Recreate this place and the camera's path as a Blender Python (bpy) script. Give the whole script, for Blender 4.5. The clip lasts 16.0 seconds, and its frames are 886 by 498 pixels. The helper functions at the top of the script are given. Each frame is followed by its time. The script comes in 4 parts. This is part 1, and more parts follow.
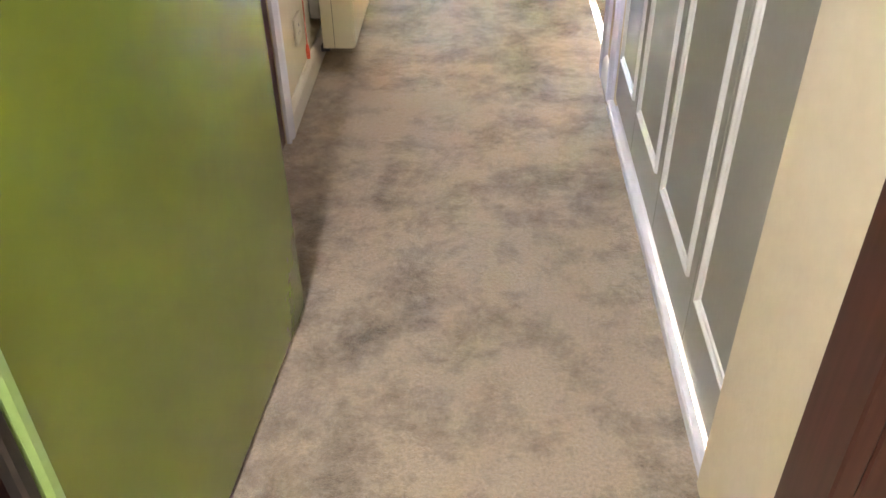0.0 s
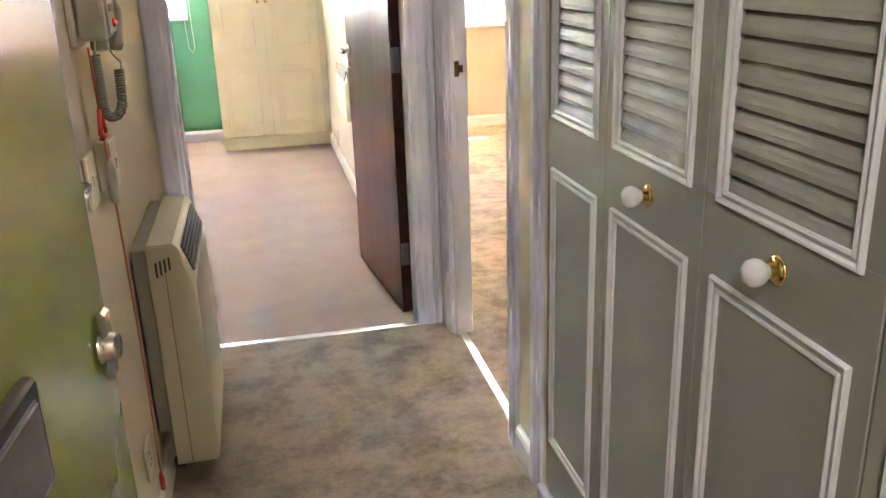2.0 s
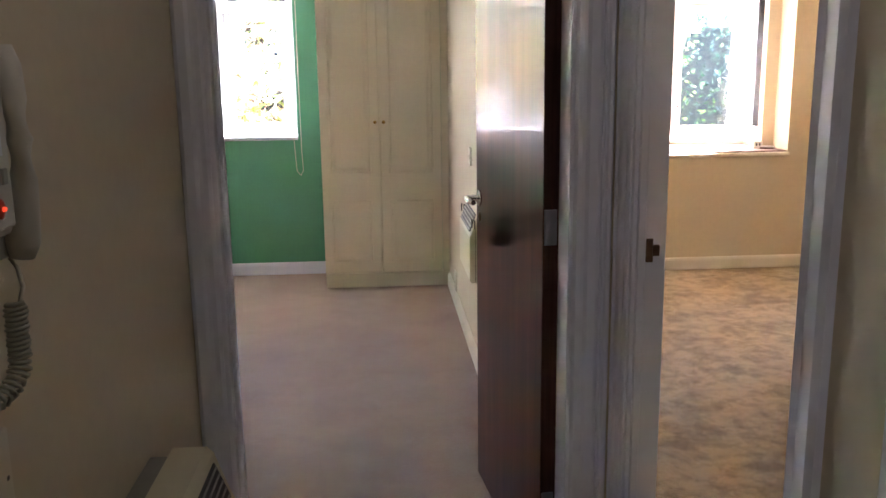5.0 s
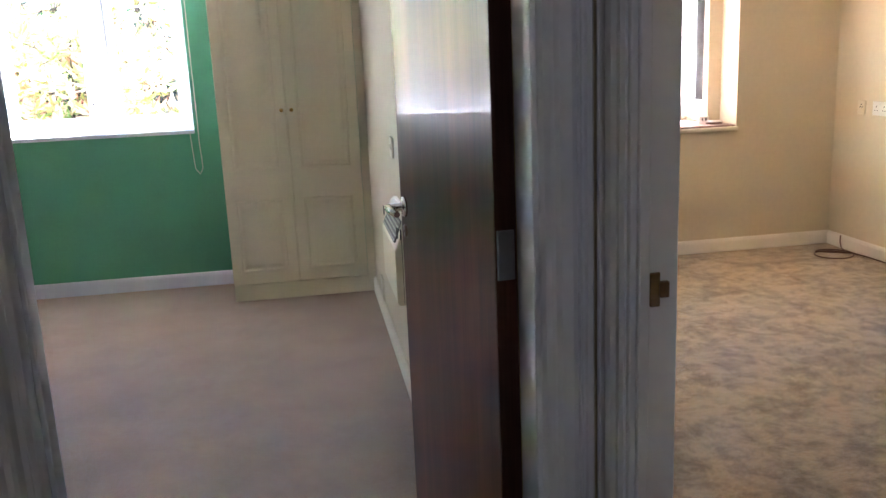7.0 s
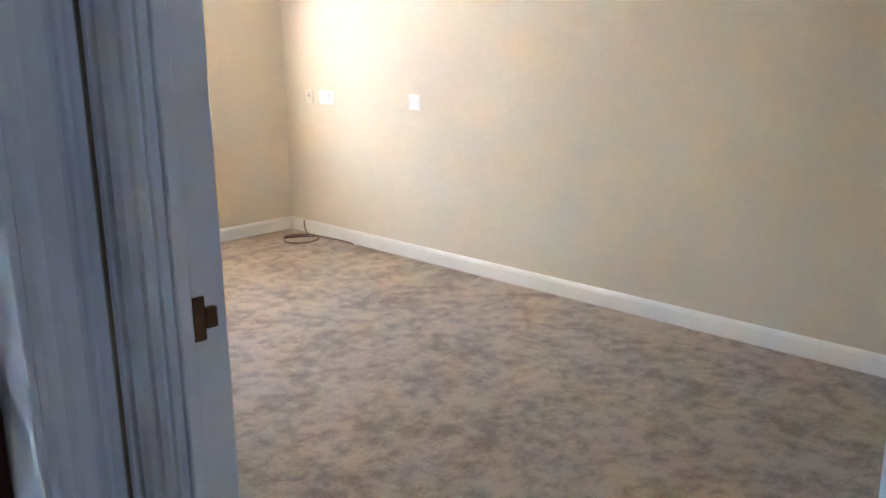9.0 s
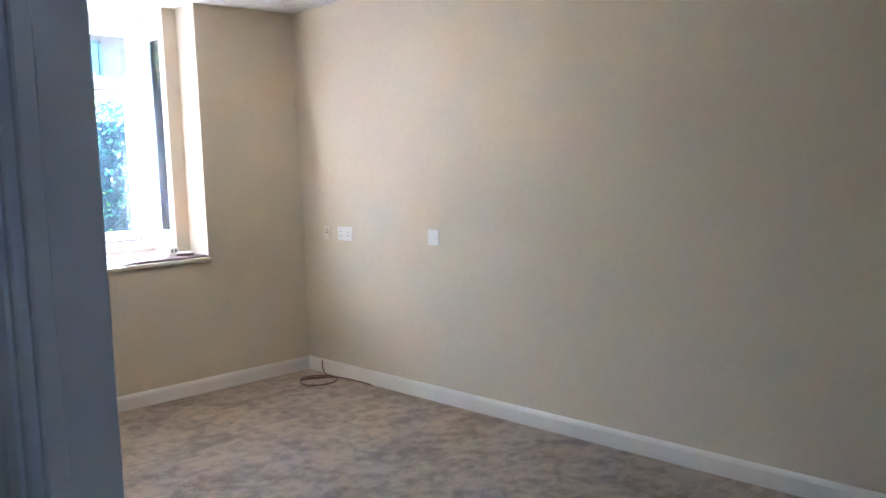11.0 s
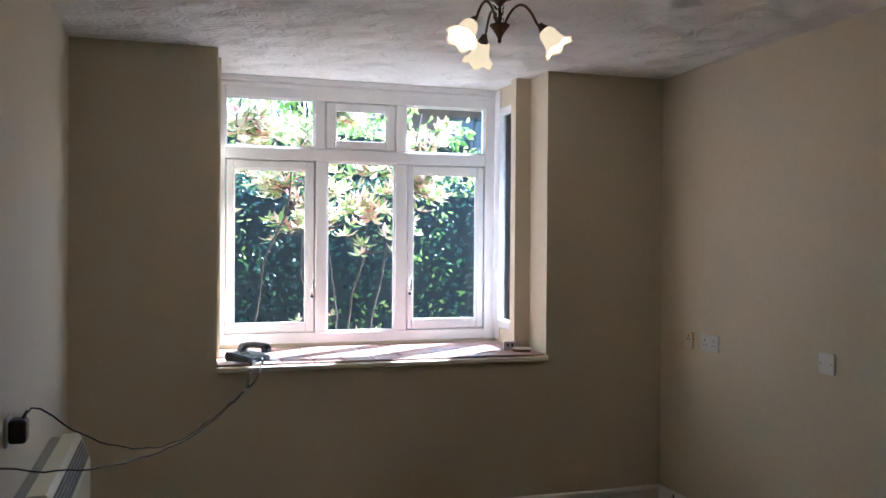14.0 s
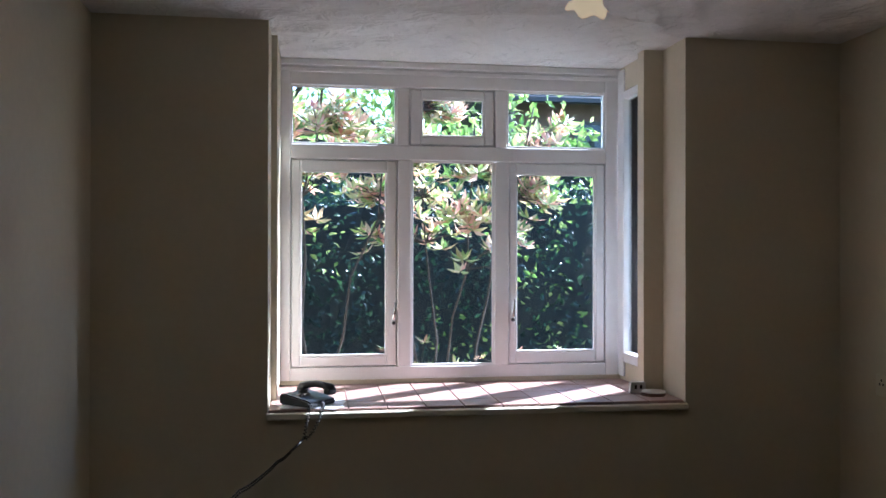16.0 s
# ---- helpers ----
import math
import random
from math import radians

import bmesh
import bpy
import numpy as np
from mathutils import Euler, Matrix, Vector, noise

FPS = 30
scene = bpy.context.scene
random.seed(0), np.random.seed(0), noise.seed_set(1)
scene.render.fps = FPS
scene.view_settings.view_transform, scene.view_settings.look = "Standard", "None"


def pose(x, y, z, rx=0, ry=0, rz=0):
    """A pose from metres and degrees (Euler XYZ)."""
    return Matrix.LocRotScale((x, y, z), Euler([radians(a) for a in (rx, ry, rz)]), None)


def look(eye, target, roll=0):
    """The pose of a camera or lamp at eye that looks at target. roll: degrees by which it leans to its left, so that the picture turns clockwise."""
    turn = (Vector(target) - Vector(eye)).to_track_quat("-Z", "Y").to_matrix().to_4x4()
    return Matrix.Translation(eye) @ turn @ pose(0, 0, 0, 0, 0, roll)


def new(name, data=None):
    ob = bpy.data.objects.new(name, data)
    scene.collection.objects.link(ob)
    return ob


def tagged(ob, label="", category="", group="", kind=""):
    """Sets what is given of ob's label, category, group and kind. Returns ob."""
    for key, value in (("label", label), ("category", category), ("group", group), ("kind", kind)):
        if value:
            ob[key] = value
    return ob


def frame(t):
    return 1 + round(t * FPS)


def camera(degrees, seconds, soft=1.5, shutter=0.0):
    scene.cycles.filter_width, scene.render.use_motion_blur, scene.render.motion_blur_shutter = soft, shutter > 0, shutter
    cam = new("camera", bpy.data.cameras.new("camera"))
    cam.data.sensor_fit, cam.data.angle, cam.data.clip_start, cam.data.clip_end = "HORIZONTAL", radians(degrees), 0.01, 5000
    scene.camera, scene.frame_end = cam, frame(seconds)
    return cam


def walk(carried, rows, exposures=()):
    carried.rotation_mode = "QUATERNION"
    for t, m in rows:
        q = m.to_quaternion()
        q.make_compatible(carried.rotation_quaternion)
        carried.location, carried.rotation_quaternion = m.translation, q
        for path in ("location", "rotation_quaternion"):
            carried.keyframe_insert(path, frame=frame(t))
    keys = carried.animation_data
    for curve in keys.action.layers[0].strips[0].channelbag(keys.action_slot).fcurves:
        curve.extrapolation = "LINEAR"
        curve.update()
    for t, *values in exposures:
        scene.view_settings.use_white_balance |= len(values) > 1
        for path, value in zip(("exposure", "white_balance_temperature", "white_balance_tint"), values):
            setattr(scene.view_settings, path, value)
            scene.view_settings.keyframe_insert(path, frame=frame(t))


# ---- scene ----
cam = camera(55.0, 16.0)
PATH = [
    (0, (0.664, 0.657, 1.273), (0.586, 2.259, 0.079), -0.9),
    (0.5, (0.655, 0.85, 1.305), (0.564, 2.556, 0.265), -1.3),
    (1, (0.633, 1.03, 1.339), (0.594, 2.819, 0.446), -1.5),
    (1.5, (0.531, 1.142, 1.364), (0.725, 2.98, 0.598), -2.0),
    (2, (0.452, 1.26, 1.386), (0.836, 3.111, 0.731), -2.0),
    (2.5, (0.472, 1.403, 1.393), (0.864, 3.284, 0.84), -1.4),
    (3, (0.52, 1.57, 1.403), (0.807, 3.487, 0.91), -1.4),
    (3.5, (0.528, 1.764, 1.404), (0.746, 3.696, 0.934), -1.1),
    (4, (0.539, 1.975, 1.403), (0.713, 3.921, 0.977), -1.8),
    (4.2, (0.536, 2.069, 1.403), (0.686, 4.019, 0.987), -0.2),
    (6.3, (0.576, 2.763, 1.381), (0.713, 4.718, 0.985), -2.6),
    (6.5, (0.587, 2.839, 1.38), (0.742, 4.79, 0.971), -2.6),
    (7, (0.619, 2.996, 1.372), (0.92, 4.922, 0.925), -2.5),
    (7.5, (0.634, 3.123, 1.354), (1.344, 4.926, 0.858), -1.8),
    (8, (0.615, 3.25, 1.335), (1.745, 4.806, 0.786), -1.9),
    (8.2, (0.616, 3.284, 1.323), (1.854, 4.741, 0.736), -2.5),
    (10.3, (0.767, 3.344, 1.358), (2.218, 4.684, 1.045), -1.2),
    (10.5, (0.784, 3.367, 1.361), (2.222, 4.73, 1.087), -1.1),
    (11, (0.873, 3.453, 1.354), (2.243, 4.896, 1.152), -2.0),
    (11.5, (0.971, 3.556, 1.366), (2.239, 5.099, 1.272), -1.6),
    (12, (1.093, 3.647, 1.403), (2.198, 5.313, 1.368), 0.1),
    (12.5, (1.188, 3.679, 1.441), (2.076, 5.471, 1.411), 1.5),
    (13, (1.285, 3.764, 1.434), (2.085, 5.597, 1.402), 1.5),
    (13.5, (1.384, 3.899, 1.437), (2.16, 5.742, 1.41), 0.6),
    (14, (1.519, 4.025, 1.434), (2.114, 5.934, 1.418), 0.4),
    (14.5, (1.693, 4.165, 1.451), (2.065, 6.13, 1.413), 1.4),
    (15, (1.752, 4.395, 1.452), (2.101, 6.364, 1.434), -0.0),
    (15.5, (1.788, 4.642, 1.441), (2.171, 6.604, 1.47), -0.9),
    (16, (1.875, 4.851, 1.446), (2.174, 6.829, 1.458), 0.1),
]
EXPOSURES = [(0.0, 8.45, 6500, 17), (1.0, 8.15, 6800, 20), (2.0, 7.6, 6700, 18), (3.0, 7.0, 7000, 24), (4.0, 6.3, 6700, 23), (6.5, 5.75, 6100, 16), (7.5, 5.9, 5550, 12), (8.0, 6.45, 5250, 11),
             (10.5, 5.95, 4600, 10), (11.0, 5.5, 4550, 9), (11.5, 4.8, 4800, 8), (12.0, 3.95, 5000, 7), (13.0, 3.48, 5100, 8), (14.5, 3.35, 5050, 8), (15.5, 2.6, 5050, 9), (16.0, 2.4, 5050, 9)]
walk(cam, [(t, look(eye, target, roll)) for t, eye, target, roll in PATH], EXPOSURES)

# ---- world, sun, large lights ----
SUN_AZ, SUN_EL = 35.0, 46.0
TO_SUN = Vector((math.cos(radians(SUN_AZ)) * math.cos(radians(SUN_EL)),
                 math.sin(radians(SUN_AZ)) * math.cos(radians(SUN_EL)), math.sin(radians(SUN_EL))))
world = bpy.data.worlds.new("sky")
scene.world = world
world.use_nodes = True
sky = world.node_tree.nodes.new("ShaderNodeTexSky")
sky.sky_type, sky.sun_disc = "NISHITA", False
sky.sun_elevation, sky.sun_rotation = radians(SUN_EL), radians(90 - SUN_AZ)
back = world.node_tree.nodes["Background"]
back.inputs["Strength"].default_value = 0.15
world.node_tree.links.new(sky.outputs[0], back.inputs["Color"])

sun = new("sun", bpy.data.lights.new("sun", "SUN"))
sun.data.energy, sun.data.angle, sun.data.color = 5.0, radians(0.5), (1.0, 0.96, 0.90)
sun.matrix_world = look(TO_SUN * 30, (0, 0, 0))


# ---- materials ----
def material(name, colour, rough=0.6, metal=0.0, second=None, scale=4.0, spread=(0.35, 0.65), grain=0.06, grain_scale=60.0,
             bump=0.0, bump_scale=120.0, stretch=(1, 1, 1), coat=0.0, spec=0.5, translucent=0.0):
    """A surface with a broad variation towards a second colour, a fine grain and a relief."""
    m = bpy.data.materials.new(name)
    m.use_nodes = True
    nt = m.node_tree
    n, link = nt.nodes, nt.links.new
    bsdf = n["Principled BSDF"]
    bsdf.inputs["Roughness"].default_value, bsdf.inputs["Metallic"].default_value = rough, metal
    bsdf.inputs["Coat Weight"].default_value, bsdf.inputs["Specular IOR Level"].default_value = coat, spec
    bsdf.inputs["Coat Roughness"].default_value = 0.12
    co = n.new("ShaderNodeTexCoord")
    mp = n.new("ShaderNodeMapping")
    mp.inputs["Scale"].default_value = stretch
    link(co.outputs["Object"], mp.inputs["Vector"])
    broad, fine = n.new("ShaderNodeTexNoise"), n.new("ShaderNodeTexNoise")
    for node, s, d in ((broad, scale, 5), (fine, grain_scale, 3)):
        node.inputs["Scale"].default_value, node.inputs["Detail"].default_value = s, d
        link(mp.outputs[0], node.inputs["Vector"])
    ramp = n.new("ShaderNodeMapRange")
    ramp.inputs["From Min"].default_value, ramp.inputs["From Max"].default_value = spread
    link(broad.outputs["Fac"], ramp.inputs["Value"])
    mix = n.new("ShaderNodeMix")
    mix.data_type = "RGBA"
    mix.inputs["A"].default_value = (*colour, 1)
    mix.inputs["B"].default_value = (*(second or [c * 0.9 for c in colour]), 1)
    link(ramp.outputs[0], mix.inputs["Factor"])
    gr = n.new("ShaderNodeMapRange")
    gr.inputs["From Min"].default_value, gr.inputs["From Max"].default_value = 0.25, 0.75
    gr.inputs["To Min"].default_value, gr.inputs["To Max"].default_value = 1 - grain, 1 + grain
    link(fine.outputs["Fac"], gr.inputs["Value"])
    mul = n.new("ShaderNodeVectorMath")
    mul.operation = "SCALE"
    link(mix.outputs["Result"], mul.inputs[0])
    link(gr.outputs[0], mul.inputs["Scale"])
    link(mul.outputs[0], bsdf.inputs["Base Color"])
    if bump:
        bn, bt = n.new("ShaderNodeBump"), n.new("ShaderNodeTexNoise")
        bt.inputs["Scale"].default_value, bt.inputs["Detail"].default_value = bump_scale, 4
        link(mp.outputs[0], bt.inputs["Vector"])
        bn.inputs["Strength"].default_value, bn.inputs["Distance"].default_value = min(1.0, bump), 0.004
        link(bt.outputs["Fac"], bn.inputs["Height"])
        link(bn.outputs[0], bsdf.inputs["Normal"])
    if translucent:
        tr, ms = n.new("ShaderNodeBsdfTranslucent"), n.new("ShaderNodeMixShader")
        link(mul.outputs[0], tr.inputs["Color"])
        ms.inputs[0].default_value = translucent
        link(bsdf.outputs[0], ms.inputs[1])
        link(tr.outputs[0], ms.inputs[2])
        link(ms.outputs[0], n["Material Output"].inputs["Surface"])
    return m


def carpet(name, light, dark, scale, contrast, fine_contrast, shift=0.0):
    """Cut pile carpet, trodden into lighter and darker patches."""
    m = bpy.data.materials.new(name)
    m.use_nodes = True
    nt = m.node_tree
    n, link = nt.nodes, nt.links.new
    bsdf = n["Principled BSDF"]
    bsdf.inputs["Roughness"].default_value, bsdf.inputs["Specular IOR Level"].default_value = 0.95, 0.1
    bsdf.inputs["Sheen Weight"].default_value, bsdf.inputs["Sheen Roughness"].default_value = 0.35, 0.5
    co = n.new("ShaderNodeTexCoord")
    tex = []
    for s, d, r, w in ((scale, 8, 0.66, 0.12), (scale * 0.28, 3, 0.5, 0.0), (430, 2, 0.6, 0), (130, 3, 0.6, 0), (scale * 6, 5, 0.7, 0)):
        t = n.new("ShaderNodeTexNoise")
        t.inputs["Scale"].default_value, t.inputs["Detail"].default_value = s, d
        t.inputs["Roughness"].default_value, t.inputs["Distortion"].default_value = r, w
        link(co.outputs["Object"], t.inputs["Vector"])
        tex.append(t)
    a = n.new("ShaderNodeMath")
    a.operation = "MULTIPLY_ADD"
    link(tex[1].outputs["Fac"], a.inputs[0])
    a.inputs[1].default_value = 0.55
    link(tex[0].outputs["Fac"], a.inputs[2])
    speck = n.new("ShaderNodeMath")
    speck.operation = "MULTIPLY_ADD"
    link(tex[4].outputs["Fac"], speck.inputs[0])
    speck.inputs[1].default_value = 0.42
    link(a.outputs[0], speck.inputs[2])
    rg = n.new("ShaderNodeMapRange")
    rg.inputs["From Min"].default_value, rg.inputs["From Max"].default_value = 0.965 + shift - contrast, 0.965 + shift + contrast
    link(speck.outputs[0], rg.inputs["Value"])
    mix = n.new("ShaderNodeMix")
    mix.data_type = "RGBA"
    mix.inputs["A"].default_value, mix.inputs["B"].default_value = (*dark, 1), (*light, 1)
    link(rg.outputs[0], mix.inputs["Factor"])
    add = n.new("ShaderNodeMath")
    link(tex[2].outputs["Fac"], add.inputs[0])
    link(tex[3].outputs["Fac"], add.inputs[1])
    gr = n.new("ShaderNodeMapRange")
    gr.inputs["From Min"].default_value, gr.inputs["From Max"].default_value = 0.6, 1.4
    gr.inputs["To Min"].default_value, gr.inputs["To Max"].default_value = 1 - fine_contrast, 1 + fine_contrast
    link(add.outputs[0], gr.inputs["Value"])
    mul = n.new("ShaderNodeVectorMath")
    mul.operation = "SCALE"
    link(mix.outputs["Result"], mul.inputs[0])
    link(gr.outputs[0], mul.inputs["Scale"])
    link(mul.outputs[0], bsdf.inputs["Base Color"])
    bn = n.new("ShaderNodeBump")
    bn.inputs["Strength"].default_value, bn.inputs["Distance"].default_value = 0.9, 0.006
    link(add.outputs[0], bn.inputs["Height"])
    link(bn.outputs[0], bsdf.inputs["Normal"])
    return m


def veneer(name, light, dark, rough):
    """Straight-grained polished wood veneer, the grain upright."""
    m = bpy.data.materials.new(name)
    m.use_nodes = True
    nt = m.node_tree
    n, link = nt.nodes, nt.links.new
    bsdf = n["Principled BSDF"]
    bsdf.inputs["Roughness"].default_value = rough
    bsdf.inputs["Coat Weight"].default_value, bsdf.inputs["Coat Roughness"].default_value = 0.20, 0.05
    bsdf.inputs["Specular IOR Level"].default_value = 0.1
    co, mp = n.new("ShaderNodeTexCoord"), n.new("ShaderNodeMapping")
    mp.inputs["Scale"].default_value = (1, 1, 0.035)
    link(co.outputs["Object"], mp.inputs["Vector"])
    cols = []
    for s, d in ((14, 4), (110, 4), (5, 2)):
        t = n.new("ShaderNodeTexNoise")
        t.inputs["Scale"].default_value, t.inputs["Detail"].default_value = s, d
        link(mp.outputs[0], t.inputs["Vector"])
        cols.append(t)
    s1 = n.new("ShaderNodeMath")
    s1.operation = "MULTIPLY_ADD"
    link(cols[1].outputs["Fac"], s1.inputs[0])
    s1.inputs[1].default_value = 0.6
    link(cols[0].outputs["Fac"], s1.inputs[2])
    rg = n.new("ShaderNodeMapRange")
    rg.inputs["From Min"].default_value, rg.inputs["From Max"].default_value = 0.55, 1.05
    link(s1.outputs[0], rg.inputs["Value"])
    mix = n.new("ShaderNodeMix")
    mix.data_type = "RGBA"
    mix.inputs["A"].default_value, mix.inputs["B"].default_value = (*dark, 1), (*light, 1)
    link(rg.outputs[0], mix.inputs["Factor"])
    link(mix.outputs["Result"], bsdf.inputs["Base Color"])
    bn = n.new("ShaderNodeBump")
    bn.inputs["Strength"].default_value, bn.inputs["Distance"].default_value = 0.25, 0.001
    link(cols[0].outputs["Fac"], bn.inputs["Height"])
    link(bn.outputs[0], bsdf.inputs["Normal"])
    link(bn.outputs[0], bsdf.inputs["Coat Normal"])
    return m


def leafy(name, colours, through_light=0.45):
    """Leaves that differ one from another."""
    m = bpy.data.materials.new(name)
    m.use_nodes = True
    nt = m.node_tree
    n, link = nt.nodes, nt.links.new
    bsdf = n["Principled BSDF"]
    bsdf.inputs["Roughness"].default_value = 0.38
    geo, ramp = n.new("ShaderNodeNewGeometry"), n.new("ShaderNodeValToRGB")
    link(geo.outputs["Random Per Island"], ramp.inputs[0])
    els = ramp.color_ramp.elements
    while len(els) < len(colours):
        els.new(0.5)
    for i, c in enumerate(colours):
        els[i].position, els[i].color = i / (len(colours) - 1), (*c, 1)
    link(ramp.outputs[0], bsdf.inputs["Base Color"])
    tr, ms = n.new("ShaderNodeBsdfTranslucent"), n.new("ShaderNodeMixShader")
    link(ramp.outputs[0], tr.inputs["Color"])
    ms.inputs[0].default_value = through_light
    link(bsdf.outputs[0], ms.inputs[1])
    link(tr.outputs[0], ms.inputs[2])
    link(ms.outputs[0], n["Material Output"].inputs["Surface"])
    return m


def glow(name, colour, strength):
    m = bpy.data.materials.new(name)
    m.use_nodes = True
    b = m.node_tree.nodes["Principled BSDF"]
    b.inputs["Base Color"].default_value = (*colour, 1)
    b.inputs["Emission Color"].default_value = (*colour, 1)
    b.inputs["Emission Strength"].default_value = strength
    return m


def glass(name, tint=(1, 1, 1)):
    m = bpy.data.materials.new(name)
    m.use_nodes = True
    n, link = m.node_tree.nodes, m.node_tree.links.new
    clear, shine, mix, fr = (n.new("ShaderNodeBsdfTransparent"), n.new("ShaderNodeBsdfGlossy"), n.new("ShaderNodeMixShader"),
                             n.new("ShaderNodeFresnel"))
    clear.inputs["Color"].default_value = (*tint, 1)
    shine.inputs["Roughness"].default_value = 0.02
    fr.inputs["IOR"].default_value = 1.45
    link(fr.outputs[0], mix.inputs[0])
    link(clear.outputs[0], mix.inputs[1])
    link(shine.outputs[0], mix.inputs[2])
    link(mix.outputs[0], n["Material Output"].inputs["Surface"])
    return m


CREAM = material("magnolia_paint", (0.65, 0.575, 0.435), 0.72, second=(0.62, 0.55, 0.41), scale=1.3, grain=0.025, grain_scale=35, bump=0.12, bump_scale=90)
GREEN_WALL = material("green_wall_paint", (0.105, 0.36, 0.215), 0.7, second=(0.095, 0.33, 0.20), scale=1.5, grain=0.03, bump=0.12, bump_scale=90)
ARTEX = material("artex_ceiling", (0.85, 0.83, 0.79), 0.85, second=(0.80, 0.78, 0.74), scale=2.2, grain=0.03, bump=0.0)
WHITE = material("white_gloss_paint", (0.72, 0.73, 0.82), 0.42, second=(0.68, 0.69, 0.78), scale=2, grain=0.015)
WARM_WHITE = material("warm_white_gloss_paint", (0.79, 0.76, 0.70), 0.34, second=(0.74, 0.71, 0.65), scale=3, grain=0.03, bump=0.06, bump_scale=40)
UPVC = material("white_upvc", (0.89, 0.88, 0.88), 0.3, second=(0.86, 0.85, 0.85), scale=3, grain=0.015)
CREAM_TRIM = material("cream_gloss_paint", (0.80, 0.74, 0.62), 0.35, scale=3, grain=0.03, bump=0.06, bump_scale=40)
CLOSET = material("grey_cream_closet_paint", (0.31, 0.31, 0.275), 0.48, second=(0.285, 0.285, 0.25), scale=3, grain=0.03, bump=0.1, bump_scale=50)
CLOSET_BEAD = material("highlight_moulding_paint", (0.72, 0.73, 0.72), 0.3, scale=5, grain=0.03)
WARDROBE = material("cream_wardrobe_foil", (0.74, 0.67, 0.50), 0.5, second=(0.70, 0.63, 0.46), scale=2, grain=0.02)
GREEN_DOOR = material("green_gloss_door_paint", (0.175, 0.225, 0.026), 0.22, second=(0.145, 0.195, 0.022), scale=1.6, grain=0.03, grain_scale=25, bump=0.10, bump_scale=14, coat=0.3)
DOOR_EDGE = material("pale_green_door_edge_paint", (0.30, 0.48, 0.16), 0.35, scale=3)
MAHOGANY = veneer("mahogany_veneer", (0.125, 0.036, 0.022), (0.048, 0.014, 0.010), 0.30)
DARK_WOOD = veneer("dark_stained_wood", (0.07, 0.028, 0.02), (0.03, 0.012, 0.009), 0.35)
HALL_CARPET = carpet("hall_carpet", (0.47, 0.37, 0.265), (0.14, 0.102, 0.066), 6.5, 0.155, 0.36, -0.06)
BED_CARPET = carpet("bedroom_carpet", (0.46, 0.32, 0.245), (0.35, 0.235, 0.175), 3.0, 0.20, 0.30)
LIV_CARPET = carpet("living_carpet", (0.50, 0.385, 0.25), (0.235, 0.17, 0.105), 13.0, 0.125, 0.24)
HEATER = material("cream_enamel", (0.70, 0.65, 0.48), 0.35, second=(0.66, 0.61, 0.44), scale=2, grain=0.015)
GREY = material("grey_enamel", (0.30, 0.29, 0.25), 0.45, scale=3)
GRILLE = material("dark_grille_metal", (0.07, 0.065, 0.06), 0.45, metal=0.3)
BLACK = material("black_plastic", (0.014, 0.014, 0.018), 0.32, grain=0.08)
RUBBER = material("black_rubber", (0.02, 0.018, 0.016), 0.6)
STEEL = material("worn_chrome", (0.62, 0.60, 0.57), 0.22, metal=1.0, grain=0.05, scale=20)
BRONZE = material("dark_bronze", (0.10, 0.065, 0.045), 0.42, metal=0.75, second=(0.16, 0.10, 0.065), scale=25, grain=0.15)
BRASS = material("polished_brass", (0.83, 0.60, 0.25), 0.18, metal=1.0, scale=20)
CERAMIC = material("white_ceramic", (0.86, 0.85, 0.84), 0.08, coat=0.6, scale=4, grain=0.01)
PLASTIC = material("white_plastic", (0.80, 0.79, 0.76), 0.35, scale=5, grain=0.015)
OLD_PLASTIC = material("yellowed_plastic", (0.72, 0.66, 0.52), 0.4, scale=5, grain=0.02)
PHONE_GREY = material("light_grey_plastic", (0.62, 0.60, 0.53), 0.4, scale=6, grain=0.02)
PHONE_DARK = material("mid_grey_plastic", (0.36, 0.35, 0.31), 0.42, scale=6, grain=0.02)
COIL = material("green_grey_coiled_cord", (0.34, 0.34, 0.27), 0.5)
RED = material("red_plastic", (0.70, 0.075, 0.03), 0.35)
RED_CORD = material("red_pull_cord", (0.62, 0.13, 0.07), 0.6)
ALU = material("aluminium_strip", (0.80, 0.78, 0.75), 0.28, metal=1.0, grain=0.08, grain_scale=150)
TILE = material("terracotta_sill_tile", (0.33, 0.205, 0.175), 0.38, second=(0.27, 0.16, 0.14), scale=7, grain=0.07, bump=0.1, bump_scale=60)
GROUT = material("sill_grout", (0.25, 0.17, 0.145), 0.85)
PAPER = material("white_paper", (0.78, 0.79, 0.84), 0.7, grain=0.01)
CORD_MAT = material("dark_grey_cord", (0.020, 0.018, 0.020), 0.75)
BROWN_CORD = material("brown_cord", (0.12, 0.05, 0.03), 0.5)
CREAM_CORD = material("cream_cord", (0.74, 0.71, 0.62), 0.6)
SHADE = glow("lit_frosted_glass", (1.0, 0.74, 0.42), 0.085)
LED = glow("red_indicator", (1.0, 0.10, 0.04), 0.015)
OPAL = glow("lit_opal", (1.0, 0.98, 0.94), 0.03)
PANE = glass("window_glass", (0.95, 0.975, 1.0))
SOIL = material("garden_ground", (0.10, 0.13, 0.05), 0.95, second=(0.07, 0.11, 0.03), scale=0.9, grain=0.3, grain_scale=25, bump=1, bump_scale=30)
